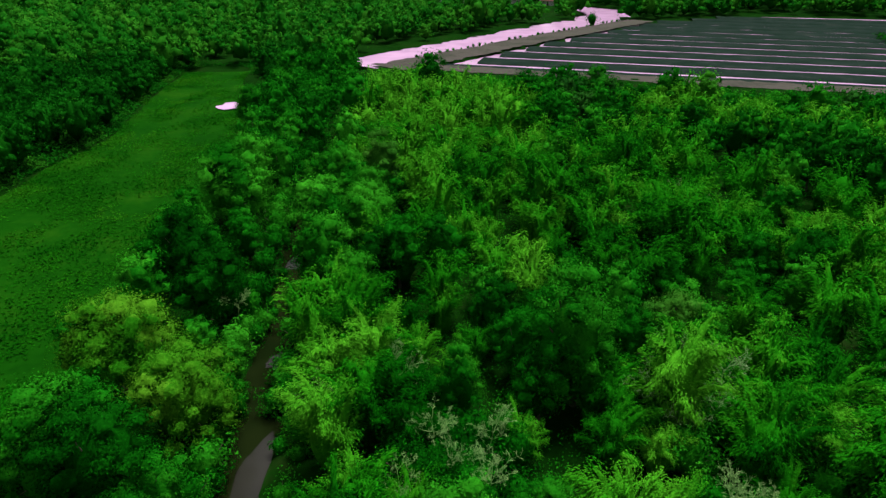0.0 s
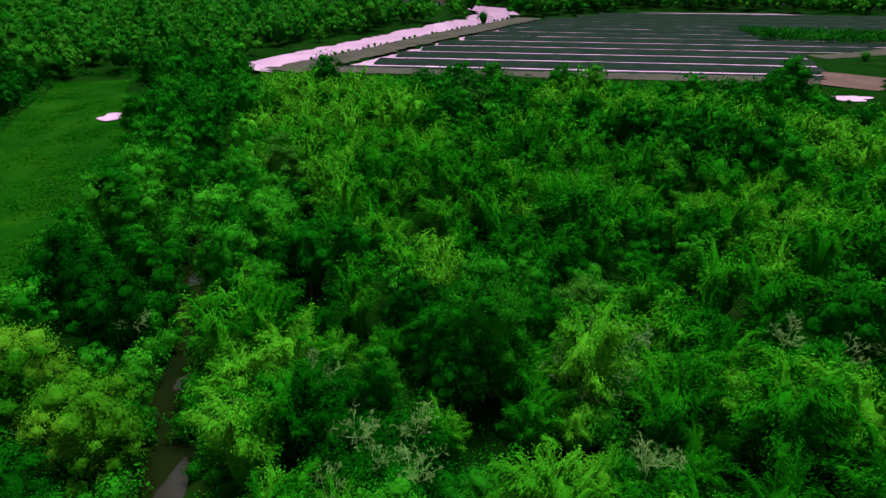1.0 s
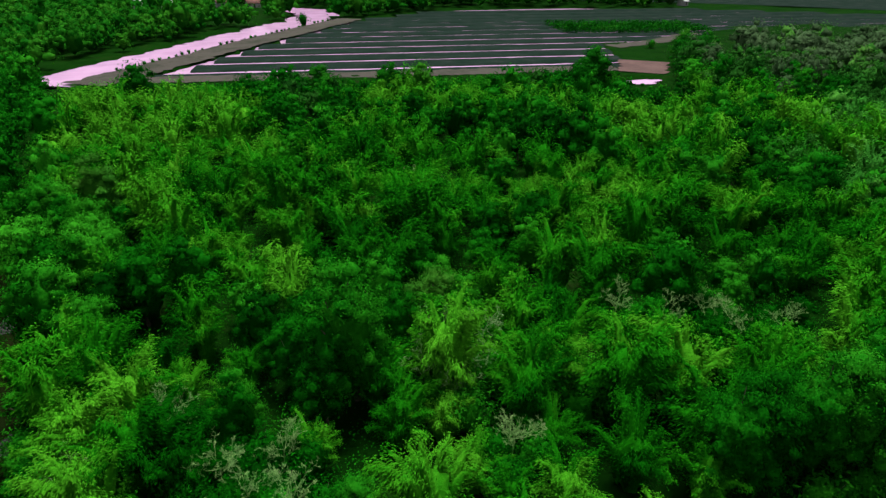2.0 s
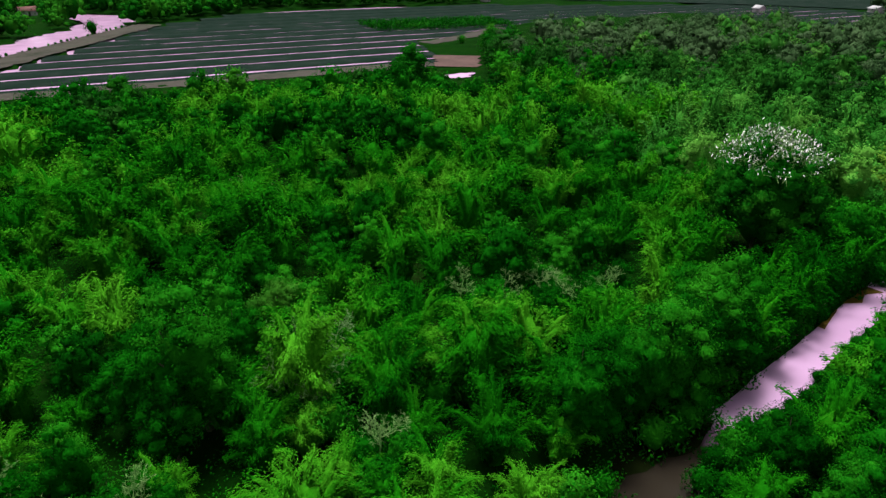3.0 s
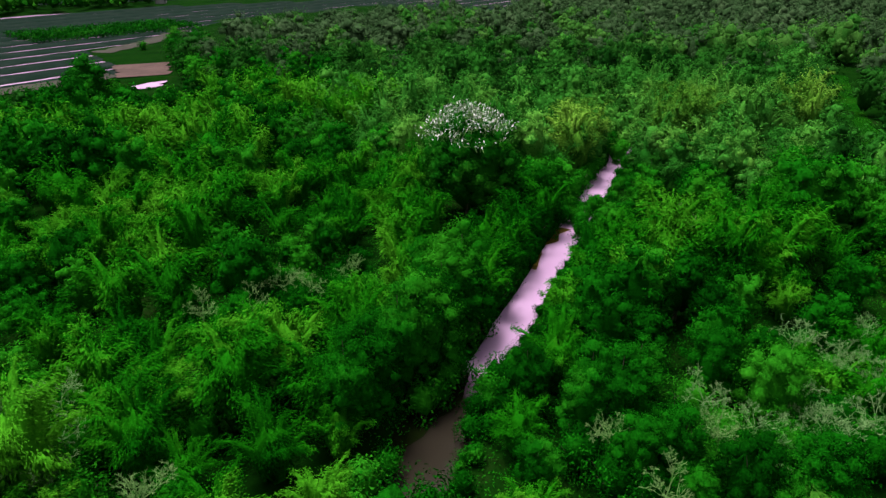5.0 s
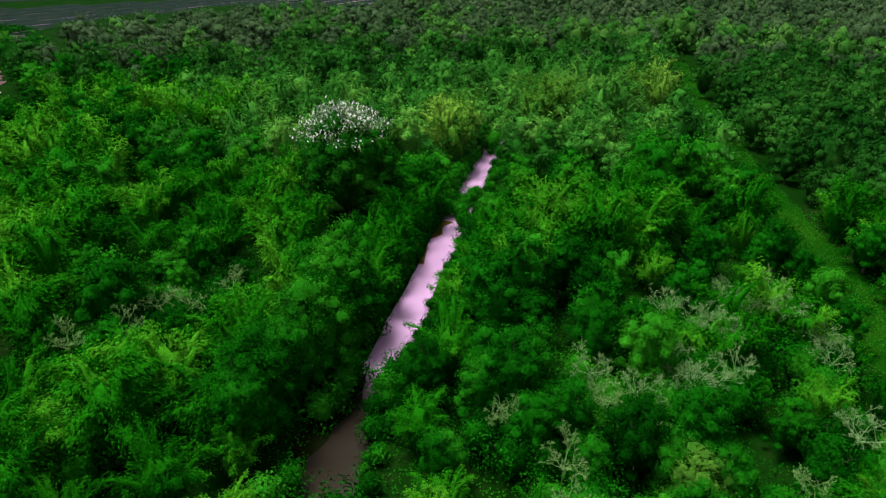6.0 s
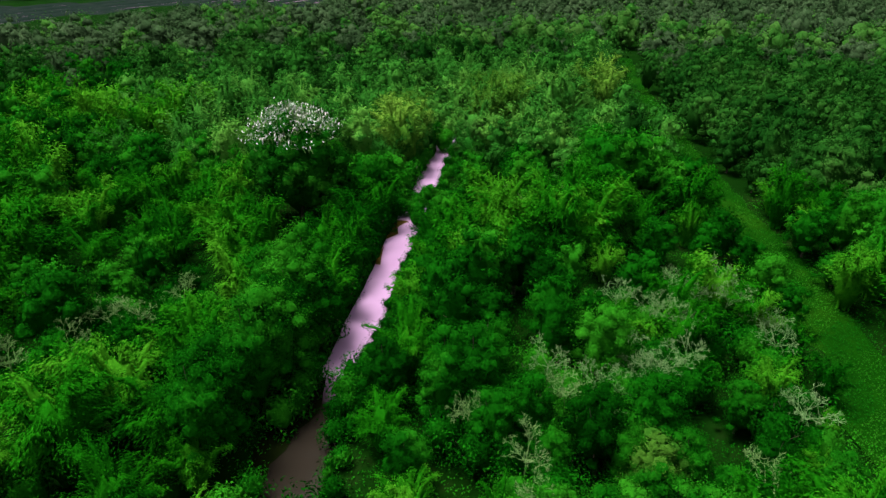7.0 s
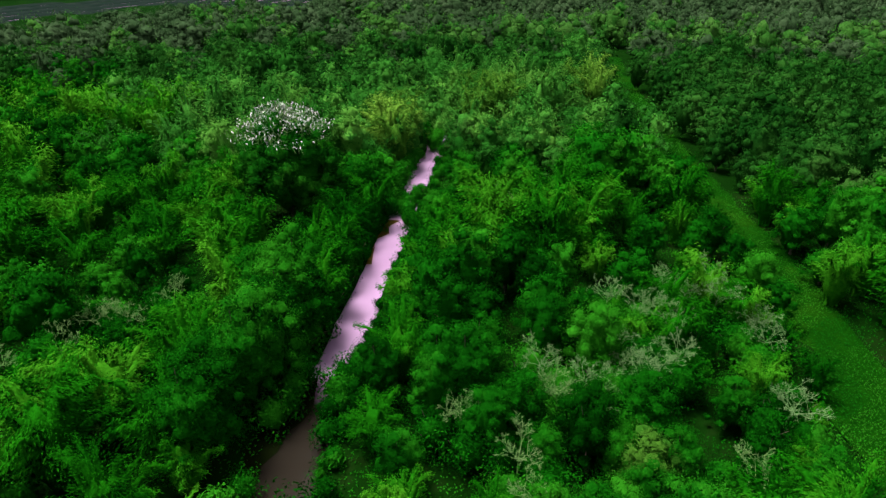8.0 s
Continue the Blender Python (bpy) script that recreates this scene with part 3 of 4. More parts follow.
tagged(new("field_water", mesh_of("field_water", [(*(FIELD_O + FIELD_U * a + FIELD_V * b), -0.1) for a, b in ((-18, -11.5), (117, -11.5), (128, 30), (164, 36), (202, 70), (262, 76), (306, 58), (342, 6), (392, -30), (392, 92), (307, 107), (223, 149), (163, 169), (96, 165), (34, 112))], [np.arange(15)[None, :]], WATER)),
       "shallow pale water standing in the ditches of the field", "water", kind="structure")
for k in range(13):
    v0 = -10.5 + 13.8 * k
    us = np.arange(-20.0, 390.0, 2.0)
    inside = us[(field_low(us) < v0 - 2) & (field_high(us) > v0 + 2) & (us > -13 + 0.42 * v0)]
    u0, u1 = float(inside[0]) + (2 if k % 2 else 0), float(inside[-1])
    ob = tagged(new("field_bed", bed_mesh(u1 - u0, 12.4 if k == 0 else 12.9 + 0.06 * k, 0.62, 50 + k)), "long low field bed of dark soil between water ditches", "field bed", "beds of the field")
    o = FIELD_O + FIELD_U * u0 + FIELD_V * v0
    ob.matrix_basis = Matrix.Translation((o[0], o[1], -0.32)) @ Matrix.Rotation(FIELD_AXIS, 4, "Z")

# ---- trees: near ones are things of their own, far woods are stuff ----
NEAR, OWN, MID, FAR = 84.0, 98.0, 180.0, 440.0


def scatter(rng, x0, x1, y0, y1, gap, jitter=0.42):
    xs, ys = np.meshgrid(np.arange(x0, x1, gap), np.arange(y0, y1, gap * 0.87))
    xs = xs + (np.arange(xs.shape[0])[:, None] % 2) * gap / 2
    xs, ys = xs + rng.uniform(-jitter, jitter, xs.shape) * gap, ys + rng.uniform(-jitter, jitter, ys.shape) * gap
    return xs.ravel(), ys.ravel()


def variants(name, label, category, group, make, count, leaf, wood_name, wood_mat, crown_name, seed):
    out = []
    for k in range(count):
        wood, crown = make(np.random.default_rng(seed + k))
        out.append(plant(name, label, category, group, ((wood_name, wood, wood_mat), (crown_name, crown, leaf))))
    return Kind(out)


BROAD_LABEL = "leafy green broadleaf tree with a rounded uneven crown"
BAMBOO_LABEL = "bright green bamboo clump with arching feathery stems"
broad = variants("broadleaf_tree", BROAD_LABEL, "tree", "broadleaf trees of the wood", lambda r: broadleaf_shape(r, 6200, 0.15, puffs=32), 5, LEAF_BROAD, "trunk", BARK, "crown", 100)
broad_far = variants("broadleaf_tree", BROAD_LABEL, "tree", "broadleaf trees of the wood", lambda r: broadleaf_shape(r, 2000, 0.25, puffs=24), 5, LEAF_BROAD, "trunk", BARK, "crown", 120)
olive = variants("broadleaf_tree", "greyish olive broadleaf tree with a rounded crown", "tree", "broadleaf trees of the wood", lambda r: broadleaf_shape(r, 3000, 0.19), 2, LEAF_OLIVE, "trunk", BARK, "crown", 250)
bamboo = variants("bamboo_clump", BAMBOO_LABEL, "bamboo", "bamboo clumps of the wood", lambda r: bamboo_shape(r, 6200, 0.165, culms=20), 5, LEAF_BAMBOO, "culm", CULM, "foliage", 140)
bamboo_far = variants("bamboo_clump", BAMBOO_LABEL, "bamboo", "bamboo clumps of the wood", lambda r: bamboo_shape(r, 2200, 0.26, culms=15, fat=1.35), 5, LEAF_BAMBOO, "culm", CULM, "foliage", 160)
white_bare = variants("bare_tree", "leafless tree with twigs whitened by droppings", "tree", "bare trees of the wood", bare_shape, 2, WHITE_TWIG, "trunk", WHITE_TWIG, "twig_crown", 190)
bare = variants("bare_tree", "leafless pale grey tree with crooked twigs", "tree", "bare trees of the wood", bare_shape, 3, TWIG, "trunk", TWIG, "twig_crown", 180)
shrub = variants("bank_shrub", "dense green shrub hanging over the canal bank", "shrub", "shrubs along the banks", lambda r: shrub_shape(r, 420, 0.24, puffs=8), 4, LEAF_BROAD, "stem", BARK, "foliage", 220)
bush = variants("low_bush", "dense green bush beneath bare trees", "bush", "bushes beneath the bare trees", lambda r: shrub_shape(r, 900, 0.22, 2.1, 4.2, 12), 3, LEAF_BROAD, "stem", BARK, "foliage", 240)

rng = np.random.default_rng(7)
BIG_AT = [(-27.5, 69.5, 1.15, 0), (-14.6, 78, 0.9, 0), (-27.5, 55, 0.95, 0), (-19.6, 33.5, 0.9, 1), (-25.5, 37.5, 1.0, 1), (-22.3, 49.5, 0.85, 0), (-30.5, 115, 1.0, 0), (-35.5, 111, 1.0, 0), (-9.6, 50, 0.7, 0), (-11.2, 66, 0.8, 0)]  # x, y, size, yellowish
BARE_AT = [(-3.7, 37), (-1.5, 30.5), (2.4, 30.6), (-3.1, 26.7), (2.2, 26.7), (0.4, 28.6), (-9.7, 34.2), (13.5, 34.8), (16.9, 37.8), (19.6, 36.4), (15.1, 32.3), (17.4, 34.2), (22.8, 29.8), (32.1, 35.8),
           (27.9, 73.5), (30.2, 72.0), (-19.6, 46.8), (-26.9, 57.4), (40.6, 31.4), (39.0, 33.2), (43.8, 28.9), (35.3, 33.3), (45.2, -13.2), (49.4, -16.4), (47.5, -9.0), (37.5, -2.9), (34.3, -8.1), (38.6, -11.9),
           (36.6, -10.2), (33.8, -4.3), (31.3, 2.3), (28.1, -1.7), (24.8, -2.6), (42.7, -20.7), (34.5, -19.7), (27.9, -15.1), (67.9, 0.8), (70.7, -6.5), (16.0, 25.2),
           (46.5, -12.0), (44.0, -14.8), (50.8, -14.6), (48.2, -18.4), (40.2, -13.4), (38.0, -9.4), (36.0, -6.4), (45.2, -20.6), (52.5, -18.8), (41.5, -9.8)]
for k, (x, y) in enumerate(BARE_AT):
    pale = (y < 0 and x > 34) or (12 < x < 21 and y > 32)
    (white_bare if pale else bare).place(k, x, y, 0.0, k * 1.7, rng.uniform(0.82, 1.05) * (1.10 if pale else 1.05), rng.uniform(0.92, 1.10))

tx, ty = scatter(rng, -80, 100, -60, 100, 4.7, 0.36)
keep = clear_of_trees(tx, ty) & in_wedge(tx, ty, 8) & (np.hypot(tx, ty) < NEAR) & (np.hypot(tx, ty) > 17)
keep &= polyline_distance(tx, ty, [(62.0, 24.0), (67.6, 26.2)]) > np.interp(tx, (58, 63, 68), (3.4, 5.4, 6.2))
for bx, by, bs, _ in BIG_AT:
    keep &= np.hypot(tx - bx, ty - by) > 3.6 * bs
for bx, by in BARE_AT:
    keep &= np.hypot(tx - bx, ty - by) > 0.8
tx, ty = tx[keep], ty[keep]
near_trees = np.concatenate((np.stack((tx, ty), 1), np.array([b[:2] for b in BIG_AT])))
mixn, tall = swell(tx, ty, 0.055, 3.1), swell(tx, ty, 0.11, 9.2)
for k, (x, y) in enumerate(zip(tx, ty)):
    r = math.hypot(x, y)
    reedy = mixn[k] + (0.14 if (x > -12 and y > 16) else (0.03 if x > 0 else -0.35)) + rng.uniform(-0.25, 0.25)
    size = float(rng.uniform(0.70, 1.18) * (1 + 0.55 * tall[k]))
    if x < -19:
        size *= 1.12
    if -15 < x < -6 and 34 < y < 64:
        size = max(size, 1.08)
    if min(math.hypot(x - bx, y - by) for bx, by in BARE_AT) < 3.0:
        size *= 0.76
    near_kind, far_kind = (bamboo, bamboo_far) if reedy > 0 else (broad, broad_far)
    pick = olive if (near_kind is broad and rng.random() < 0.06) else (near_kind if r < 43 else far_kind)
    pick.place(int(rng.integers(0, 5)), float(x), float(y), 0.45, float(rng.uniform(0, 6.28)), size, float(rng.uniform(0.85, 1.12)))

# tall trees set close behind the dark pool so the canal mirrors them dark
for k, (x, y) in enumerate(((30.2, 18.9), (33.4, 18.6), (36.4, 18.2), (39.4, 17.9), (42.4, 17.8), (45.6, 18.0), (27.4, 19.4))):
    broad.place(k, x, y, 0.3, k * 1.3, 1.12 + 0.05 * (k % 3), 1.1)

# low trees before the bare trees of the lane side
for k, (x, y) in enumerate(((27.2, -9.2), (29.6, -11.4), (25.4, -6.6), (30.4, -7.6))):
    broad.place(k, x, y, 0.4, k * 1.7, 0.72, 0.9)

# trees behind the shrubs of the canal's other bank
for k in range(10):
    x, y = 31 + 3.9 * k, 8.0 + 0.6 * math.sin(k * 2.1)
    ((bamboo_far if k % 3 else broad_far) if x > 43 else (broad if k % 2 else bamboo)).place(k, x, y, 0.4, k * 2.3, 0.78 + 0.10 * (k % 3), 0.95)

# low bushes that close the ground round the bare trees
for k, (bx, by) in enumerate(BARE_AT):
    for j in range(3):
        a = k * 1.1 + j * 2.1
        x, y = bx + 1.7 * math.cos(a), by + 1.7 * math.sin(a)
        if polyline_distance(x, y, CANAL_EAST) > 3.2 and polyline_distance(x, y, CANAL_NORTH) > 3.0:
            bush.place(int(rng.integers(0, 3)), x, y, 0.4, a, float(rng.uniform(0.8, 1.15)))

# tall bamboo plumes and a yellowish tree farther off
plumes = variants("bamboo_clump", "tall pale green bamboo clump with feathery plumes", "bamboo", "bamboo clumps of the wood", lambda r: bamboo_shape(r, 1200, 0.32, 9.4, 13, fat=1.5), 2, LEAF_PALE, "culm", CULM, "foliage", 280)
for k, (x, y, z) in enumerate(((113, 6, 1.35), (117, 8, 1.2), (96, 16.5, 1.25), (101, 17.5, 1.2), (138, -16, 1.35), (134, -13, 1.2), (115, 1.5, 1.25), (91, 18.8, 1.4), (88, 16.6, 1.2), (95, 19.6, 1.35), (107, 4.5, 1.45), (110, 2.6, 1.4), (104, 6.6, 1.2), (124, -16.5, 1.35), (129, -15, 1.3))):
    plumes.place(k, x, y, 0.45, k * 1.1, z)

# the great domed tree by the canal, and the round trees at the field's edge
def domed_tree(x, y):
    """A broad dark dome with a leafless twiggy top and white flecks standing in for perched birds."""
    rng = np.random.default_rng(200)
    wood, crown = broadleaf_shape(rng, 9000, 0.32, 6.2, 14.4, 120)
    twigs, sprays = Soup(), Soup()
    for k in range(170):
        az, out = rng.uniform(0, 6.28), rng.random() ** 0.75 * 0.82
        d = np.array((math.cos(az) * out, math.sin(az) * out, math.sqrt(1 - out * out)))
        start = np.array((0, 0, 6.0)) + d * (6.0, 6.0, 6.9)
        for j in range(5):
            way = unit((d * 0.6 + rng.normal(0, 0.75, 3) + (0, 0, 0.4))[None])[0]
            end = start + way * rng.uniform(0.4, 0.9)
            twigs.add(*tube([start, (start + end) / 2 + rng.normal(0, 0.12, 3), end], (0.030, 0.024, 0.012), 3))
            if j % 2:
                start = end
        # small upright white flecks added in place of perched birds
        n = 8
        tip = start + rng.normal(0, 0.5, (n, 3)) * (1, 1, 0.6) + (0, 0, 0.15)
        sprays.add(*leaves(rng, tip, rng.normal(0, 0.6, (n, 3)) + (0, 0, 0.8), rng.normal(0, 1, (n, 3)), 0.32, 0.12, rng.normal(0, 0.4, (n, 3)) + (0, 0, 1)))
    root = plant("domed_tree", "large dark green tree with a twiggy dome and white flecks for birds", "tree", "", (("trunk", wood, BARK), ("crown", crown, LEAF_DARK), ("twig_crown", twigs, TWIG), ("whitened_foliage", sprays, BIRD_FLECK)))
    root.matrix_basis = Matrix.Translation((x, y, 0.4))


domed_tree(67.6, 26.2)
wide = variants("spreading_tree", "tall spreading green tree with a broad rounded crown", "tree", "spreading trees by the canal", lambda r: broadleaf_shape(r, 9000, 0.24, 4.0, 9.6, 64), 2, LEAF_BROAD, "trunk", BARK, "crown", 230)
golden = variants("spreading_tree", "broad tree with bright yellowish green foliage", "tree", "spreading trees by the canal", lambda r: broadleaf_shape(r, 12000, 0.19, 4.0, 9.0, 70), 1, LEAF_GOLD, "trunk", BARK, "crown", 235)
for k, (x, y, bs, gold) in enumerate(BIG_AT):
    (golden if gold else wide).place(k, x, y, 0.45, k * 1.9, bs)
edge = variants("round_tree", "dark round tree at the edge of the field", "tree", "round trees at the field edge", lambda r: broadleaf_shape(r, 900, 0.42, 3.1, 8.6, 24), 3, LEAF_DARK, "trunk", BARK, "crown", 210)
for k, (x, y, s) in enumerate(((43.6, 128, 1.16), (49.2, 126, 1.14), (93.5, 123, 1.3), (87.5, 120, 1.1), (-6.4, 141, 1.25), (30, 133, 1.1), (24, 136, 1.1), (127, 129, 0.9), (132, 134, 1.0), (136, 140, 1.15), (142, 144, 1.0), (147, 151, 1.1), (152, 157, 0.9), (122, 124, 0.9), (141, 137, 1.1), (150, 146, 1.1))):
    edge.place(k, x, y, 0.5, k * 2.1, s)


# low bushes on the strip between the wood and the field
low = variants("field_bush", "low green bush between the wood and the field", "bush", "bushes before the field", lambda r: shrub_shape(r, 170, 0.58, 2.2, 3.2, 6), 3, LEAF_BROAD, "stem", BARK, "foliage", 260)
tx, ty = scatter(rng, -22, 132, 86, 172, 4.7, 0.4)
az = np.degrees(np.arctan2(ty, tx))
room = np.where(az > 50.5, -19.0, -37.0) - field_uv(tx, ty)[1]
keep = ~clear_of_trees(tx, ty) & (az > 46.3) & (az < 98) & (room > 3) & (np.hypot(tx - 113.5, ty - 129.2) > 8) & (polyline_distance(tx, ty, CANAL_NORTH) > 3) & (np.hypot(tx, ty) > 115)
for x, y, h in zip(tx[keep], ty[keep], room[keep]):
    low.place(int(rng.integers(0, 3)), float(x), float(y), 0.45, float(rng.uniform(0, 6.28)), float(np.clip(0.052 * h * rng.uniform(0.8, 1.15), 0.3, 1.25)))


# shrubs that close both canal banks and dot the river's embankment
def along_line(line, step):
    line = np.asarray(line, dtype=float)
    at = np.concatenate(([0], np.cumsum(np.linalg.norm(np.diff(line, axis=0), axis=1))))
    sg = np.arange(0, at[-1], step)
    c = np.stack((np.interp(sg, at, line[:, 0]), np.interp(sg, at, line[:, 1])), 1)
    t = unit(np.gradient(c, axis=0))
    return c, np.stack((-t[:, 1], t[:, 0]), 1)


for line, step, side, off, lo, hi in ((CANAL_EAST, 2.0, 1, 2.6, 0.8, 1.4), (CANAL_EAST, 2.7, -1, 2.9, 0.55, 0.95), (CANAL_NORTH, 2.8, 1, 2.6, 0.8, 1.3), (CANAL_NORTH, 3.6, -1, 3.2, 0.5, 0.8)):
    c, nrm = along_line(line, step)
    for k, (p, q) in enumerate(zip(c, nrm)):
        x, y = p + q * side * (off + rng.uniform(-0.3, 0.5))
        if math.hypot(x, y) < 110 and in_wedge(x, y, 6) and math.hypot(x, y) > 20 and min(math.hypot(x - a, y - b) for a, b, _ in OPEN_WATER) > 2.4:
            shrub.place(int(rng.integers(0, 4)), float(x), float(y), 0.15, float(rng.uniform(0, 6.28)), float(rng.uniform(lo, hi)))
for k in range(100):
    x = 24 + k * 0.78 + rng.uniform(-0.5, 0.5)
    side = -1 if k % 2 == 0 or x < 38 else 1
    y = float(np.interp(x, [c[0] for c in CANAL_EAST], [c[1] for c in CANAL_EAST])) + side * rng.uniform(1.75, 2.35)
    shrub.place(int(rng.integers(0, 4)), x, y, 0.0, x, float(rng.uniform(0.22, 0.50)))
for x, y, k in ((-15.9, 22.0, 1.0), (-15.6, 25.8, 0.9), (-15.6, 28.8, 0.8), (-16.2, 24.5, 0.9), (-16.0, 27.5, 0.8), (-16.4, 30.0, 1.0), (-16.8, 32.5, 0.9), (-17.0, 35.5, 1.1), (-12.0, 32.0, 0.6), (-12.6, 37.5, 1.0), (-13.4, 40.0, 1.1)):
    shrub.place(int(rng.integers(0, 4)), x, y, 0.0, y, k)
# places where the bushes lean far out over the canal
for x, y, k in ((37.8, 11.9, 1.0), (36.2, 12.0, 1.0), (39.4, 11.2, 0.9), (32.4, 15.9, 1.15), (34.0, 15.3, 1.1), (35.6, 15.4, 1.2), (37.2, 15.3, 1.1), (38.6, 15.9, 1.0), (34.4, 11.6, 0.8), (36.4, 11.4, 0.85), (31.5, 11.6, 0.85), (33.6, 12.0, 0.9), (35.8, 11.9, 0.95), (37.6, 11.4, 0.8), (68.5, 12.0, 0.8), (70.5, 12.2, 1.0), (73.0, 12.6, 0.9), (72.0, 13.4, 0.8), (74.6, 13.2, 0.85),
                (75.5, 12.0, 1.0), (71.5, 14.6, 1.0), (74.5, 14.4, 1.1), (77.5, 11.6, 0.9), (86, 10.6, 0.7), (91, 10.9, 0.7), (96, 10.8, 0.8), (94, 14.2, 0.7), (98.5, 12.6, 1.2), (101, 12.2, 1.3)):
    shrub.place(int(rng.integers(0, 4)), x, y, 0.0, x, k)
for k in range(26):
    y = 36.5 + k * 2.1
    if abs(y - 43) > 1.2 and abs(y - 59.5) > 1.8:
        x = float(np.interp(y, (36, 46, 58, 71, 86), (-14.6, -16.2, -17.6, -19.5, -21))) + rng.uniform(1.0, 2.4)
        shrub.place(int(rng.integers(0, 4)), x, y, 0.0, y, float(rng.uniform(0.6, 1.15)))
for k in range(30):
    y = 36.0 + k * 1.9
    if abs(y - 42) > 2.4 and abs(y - 60.5) > 2.6:
        x = float(np.interp(y, (36, 46, 58, 71, 86), (-14.6, -16.2, -17.6, -19.5, -21))) - rng.uniform(0.5, 2.0)
        shrub.place(int(rng.integers(0, 4)), x, y, 0.0, y, float(rng.uniform(0.35, 0.85)))
c, nrm = along_line(bank_line, 3.6)
for k, (p, q) in enumerate(zip(c, nrm)):
    if rng.random() < 0.85 and k > 4:
        x, y = p + q * (6.0 + rng.uniform(-0.4, 0.6))
        shrub.place(k, float(x), float(y), 0.4, k * 1.3, float(rng.uniform(0.3, 0.55)), 1.0, "small dark shrub on the bare river embankment")
shrub.place(1, 57, 281, 0.5, 0.4, 2.0, 1.0, "large dark shrub at the bend of the river")


def wood_of(name, label, mat, xs, ys, sizes, shapes, rng):
    """Many trees joined into one object of woodland."""
    s = Soup()
    for x, y, k in zip(xs, ys, sizes):
        v, q, nm = shapes[int(rng.integers(0, len(shapes)))]
        a = rng.uniform(0, 6.28)
        c, d = math.cos(a), math.sin(a)
        w = np.stack((v[:, 0] * c - v[:, 1] * d, v[:, 0] * d + v[:, 1] * c, v[:, 2] * rng.uniform(0.85, 1.15)), 1) * k
        s.add(w + (x, y, 0.4), q, np.stack((nm[:, 0] * c - nm[:, 1] * d, nm[:, 0] * d + nm[:, 1] * c, nm[:, 2]), 1))
    tagged(new(name, s.mesh(name, mat)), label, "woodland", kind="stuff")


def flat_shapes(make, count, seed):
    out = []
    for k in range(count):
        _, crown = make(np.random.default_rng(seed + k))
        out.append((np.concatenate(crown.v), np.concatenate(crown.q), np.concatenate(crown.m)))
    return out


OWN_LABELS = {"bamboo_leaves": "bright green bamboo clump with arching feathery stems", "hazed_green_leaves": "feathery growth round the canal's far end, softened by painted haze", "broad_leaves": "leafy green broadleaf tree with a rounded uneven crown",
              "dark_woodland_leaves": "dark green tree beyond the weed-covered river arm", "woodland_leaves": "grey-green tree with an even rounded crown", "hazed_leaves": "tree with a rounded crown, greyed by painted haze"}
mid_broad = flat_shapes(lambda r: broadleaf_shape(r, 330, 0.44, 2.5, 8.0, 13, False, 0.66, (3, 5)), 8, 300)
mid_bamboo = flat_shapes(lambda r: bamboo_shape(r, 430, 0.38, 8.2, 9, 2.3, 5, 4, 1.8), 8, 320)
far_broad = flat_shapes(lambda r: broadleaf_shape(r, 96, 0.74, 3.4, 8.4, 8, False, 0.64, (3, 4)), 8, 340)
far_fine = flat_shapes(lambda r: broadleaf_shape(r, 200, 0.56, 3.4, 8.4, 10, False, 0.68, (3, 5)), 8, 360)

tx, ty = scatter(rng, -200, 205, -150, 205, 5.2, 0.36)
d = np.hypot(tx, ty)
keep = clear_of_trees(tx, ty) & in_wedge(tx, ty, 6) & (d >= NEAR) & (d < MID) & (np.hypot(tx - 67.6, ty - 26.2) > 7)
tx, ty = tx[keep], ty[keep]
mixn = swell(tx, ty, 0.04, 5.5) + rng.uniform(-0.2, 0.2, len(tx))
sizes = rng.uniform(0.74, 1.32, len(tx)) * (1 + 0.34 * swell(tx, ty, 0.08, 2.2))
inner = (tx > -18) & (ty > 14) & (ty < 150 - 0.2 * tx) & (tx < 120)
# the share of trees painted haze-grey grows with distance
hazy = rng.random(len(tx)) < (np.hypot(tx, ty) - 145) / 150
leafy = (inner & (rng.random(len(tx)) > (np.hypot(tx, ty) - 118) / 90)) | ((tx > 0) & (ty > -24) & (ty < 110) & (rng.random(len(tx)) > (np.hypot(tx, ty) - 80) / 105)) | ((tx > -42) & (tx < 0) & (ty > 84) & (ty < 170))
reedy = (inner & (mixn > -0.08)) | ((tx > 80) & (tx < 165) & (np.abs(ty - 10) < 26) & (mixn > 0.02))
eastern = np.degrees(np.arctan2(ty, tx)) + rng.uniform(-7, 7, len(tx)) < 31
west = ((tx < -40) | ((ty > 165) & (tx < 40))) & ~leafy
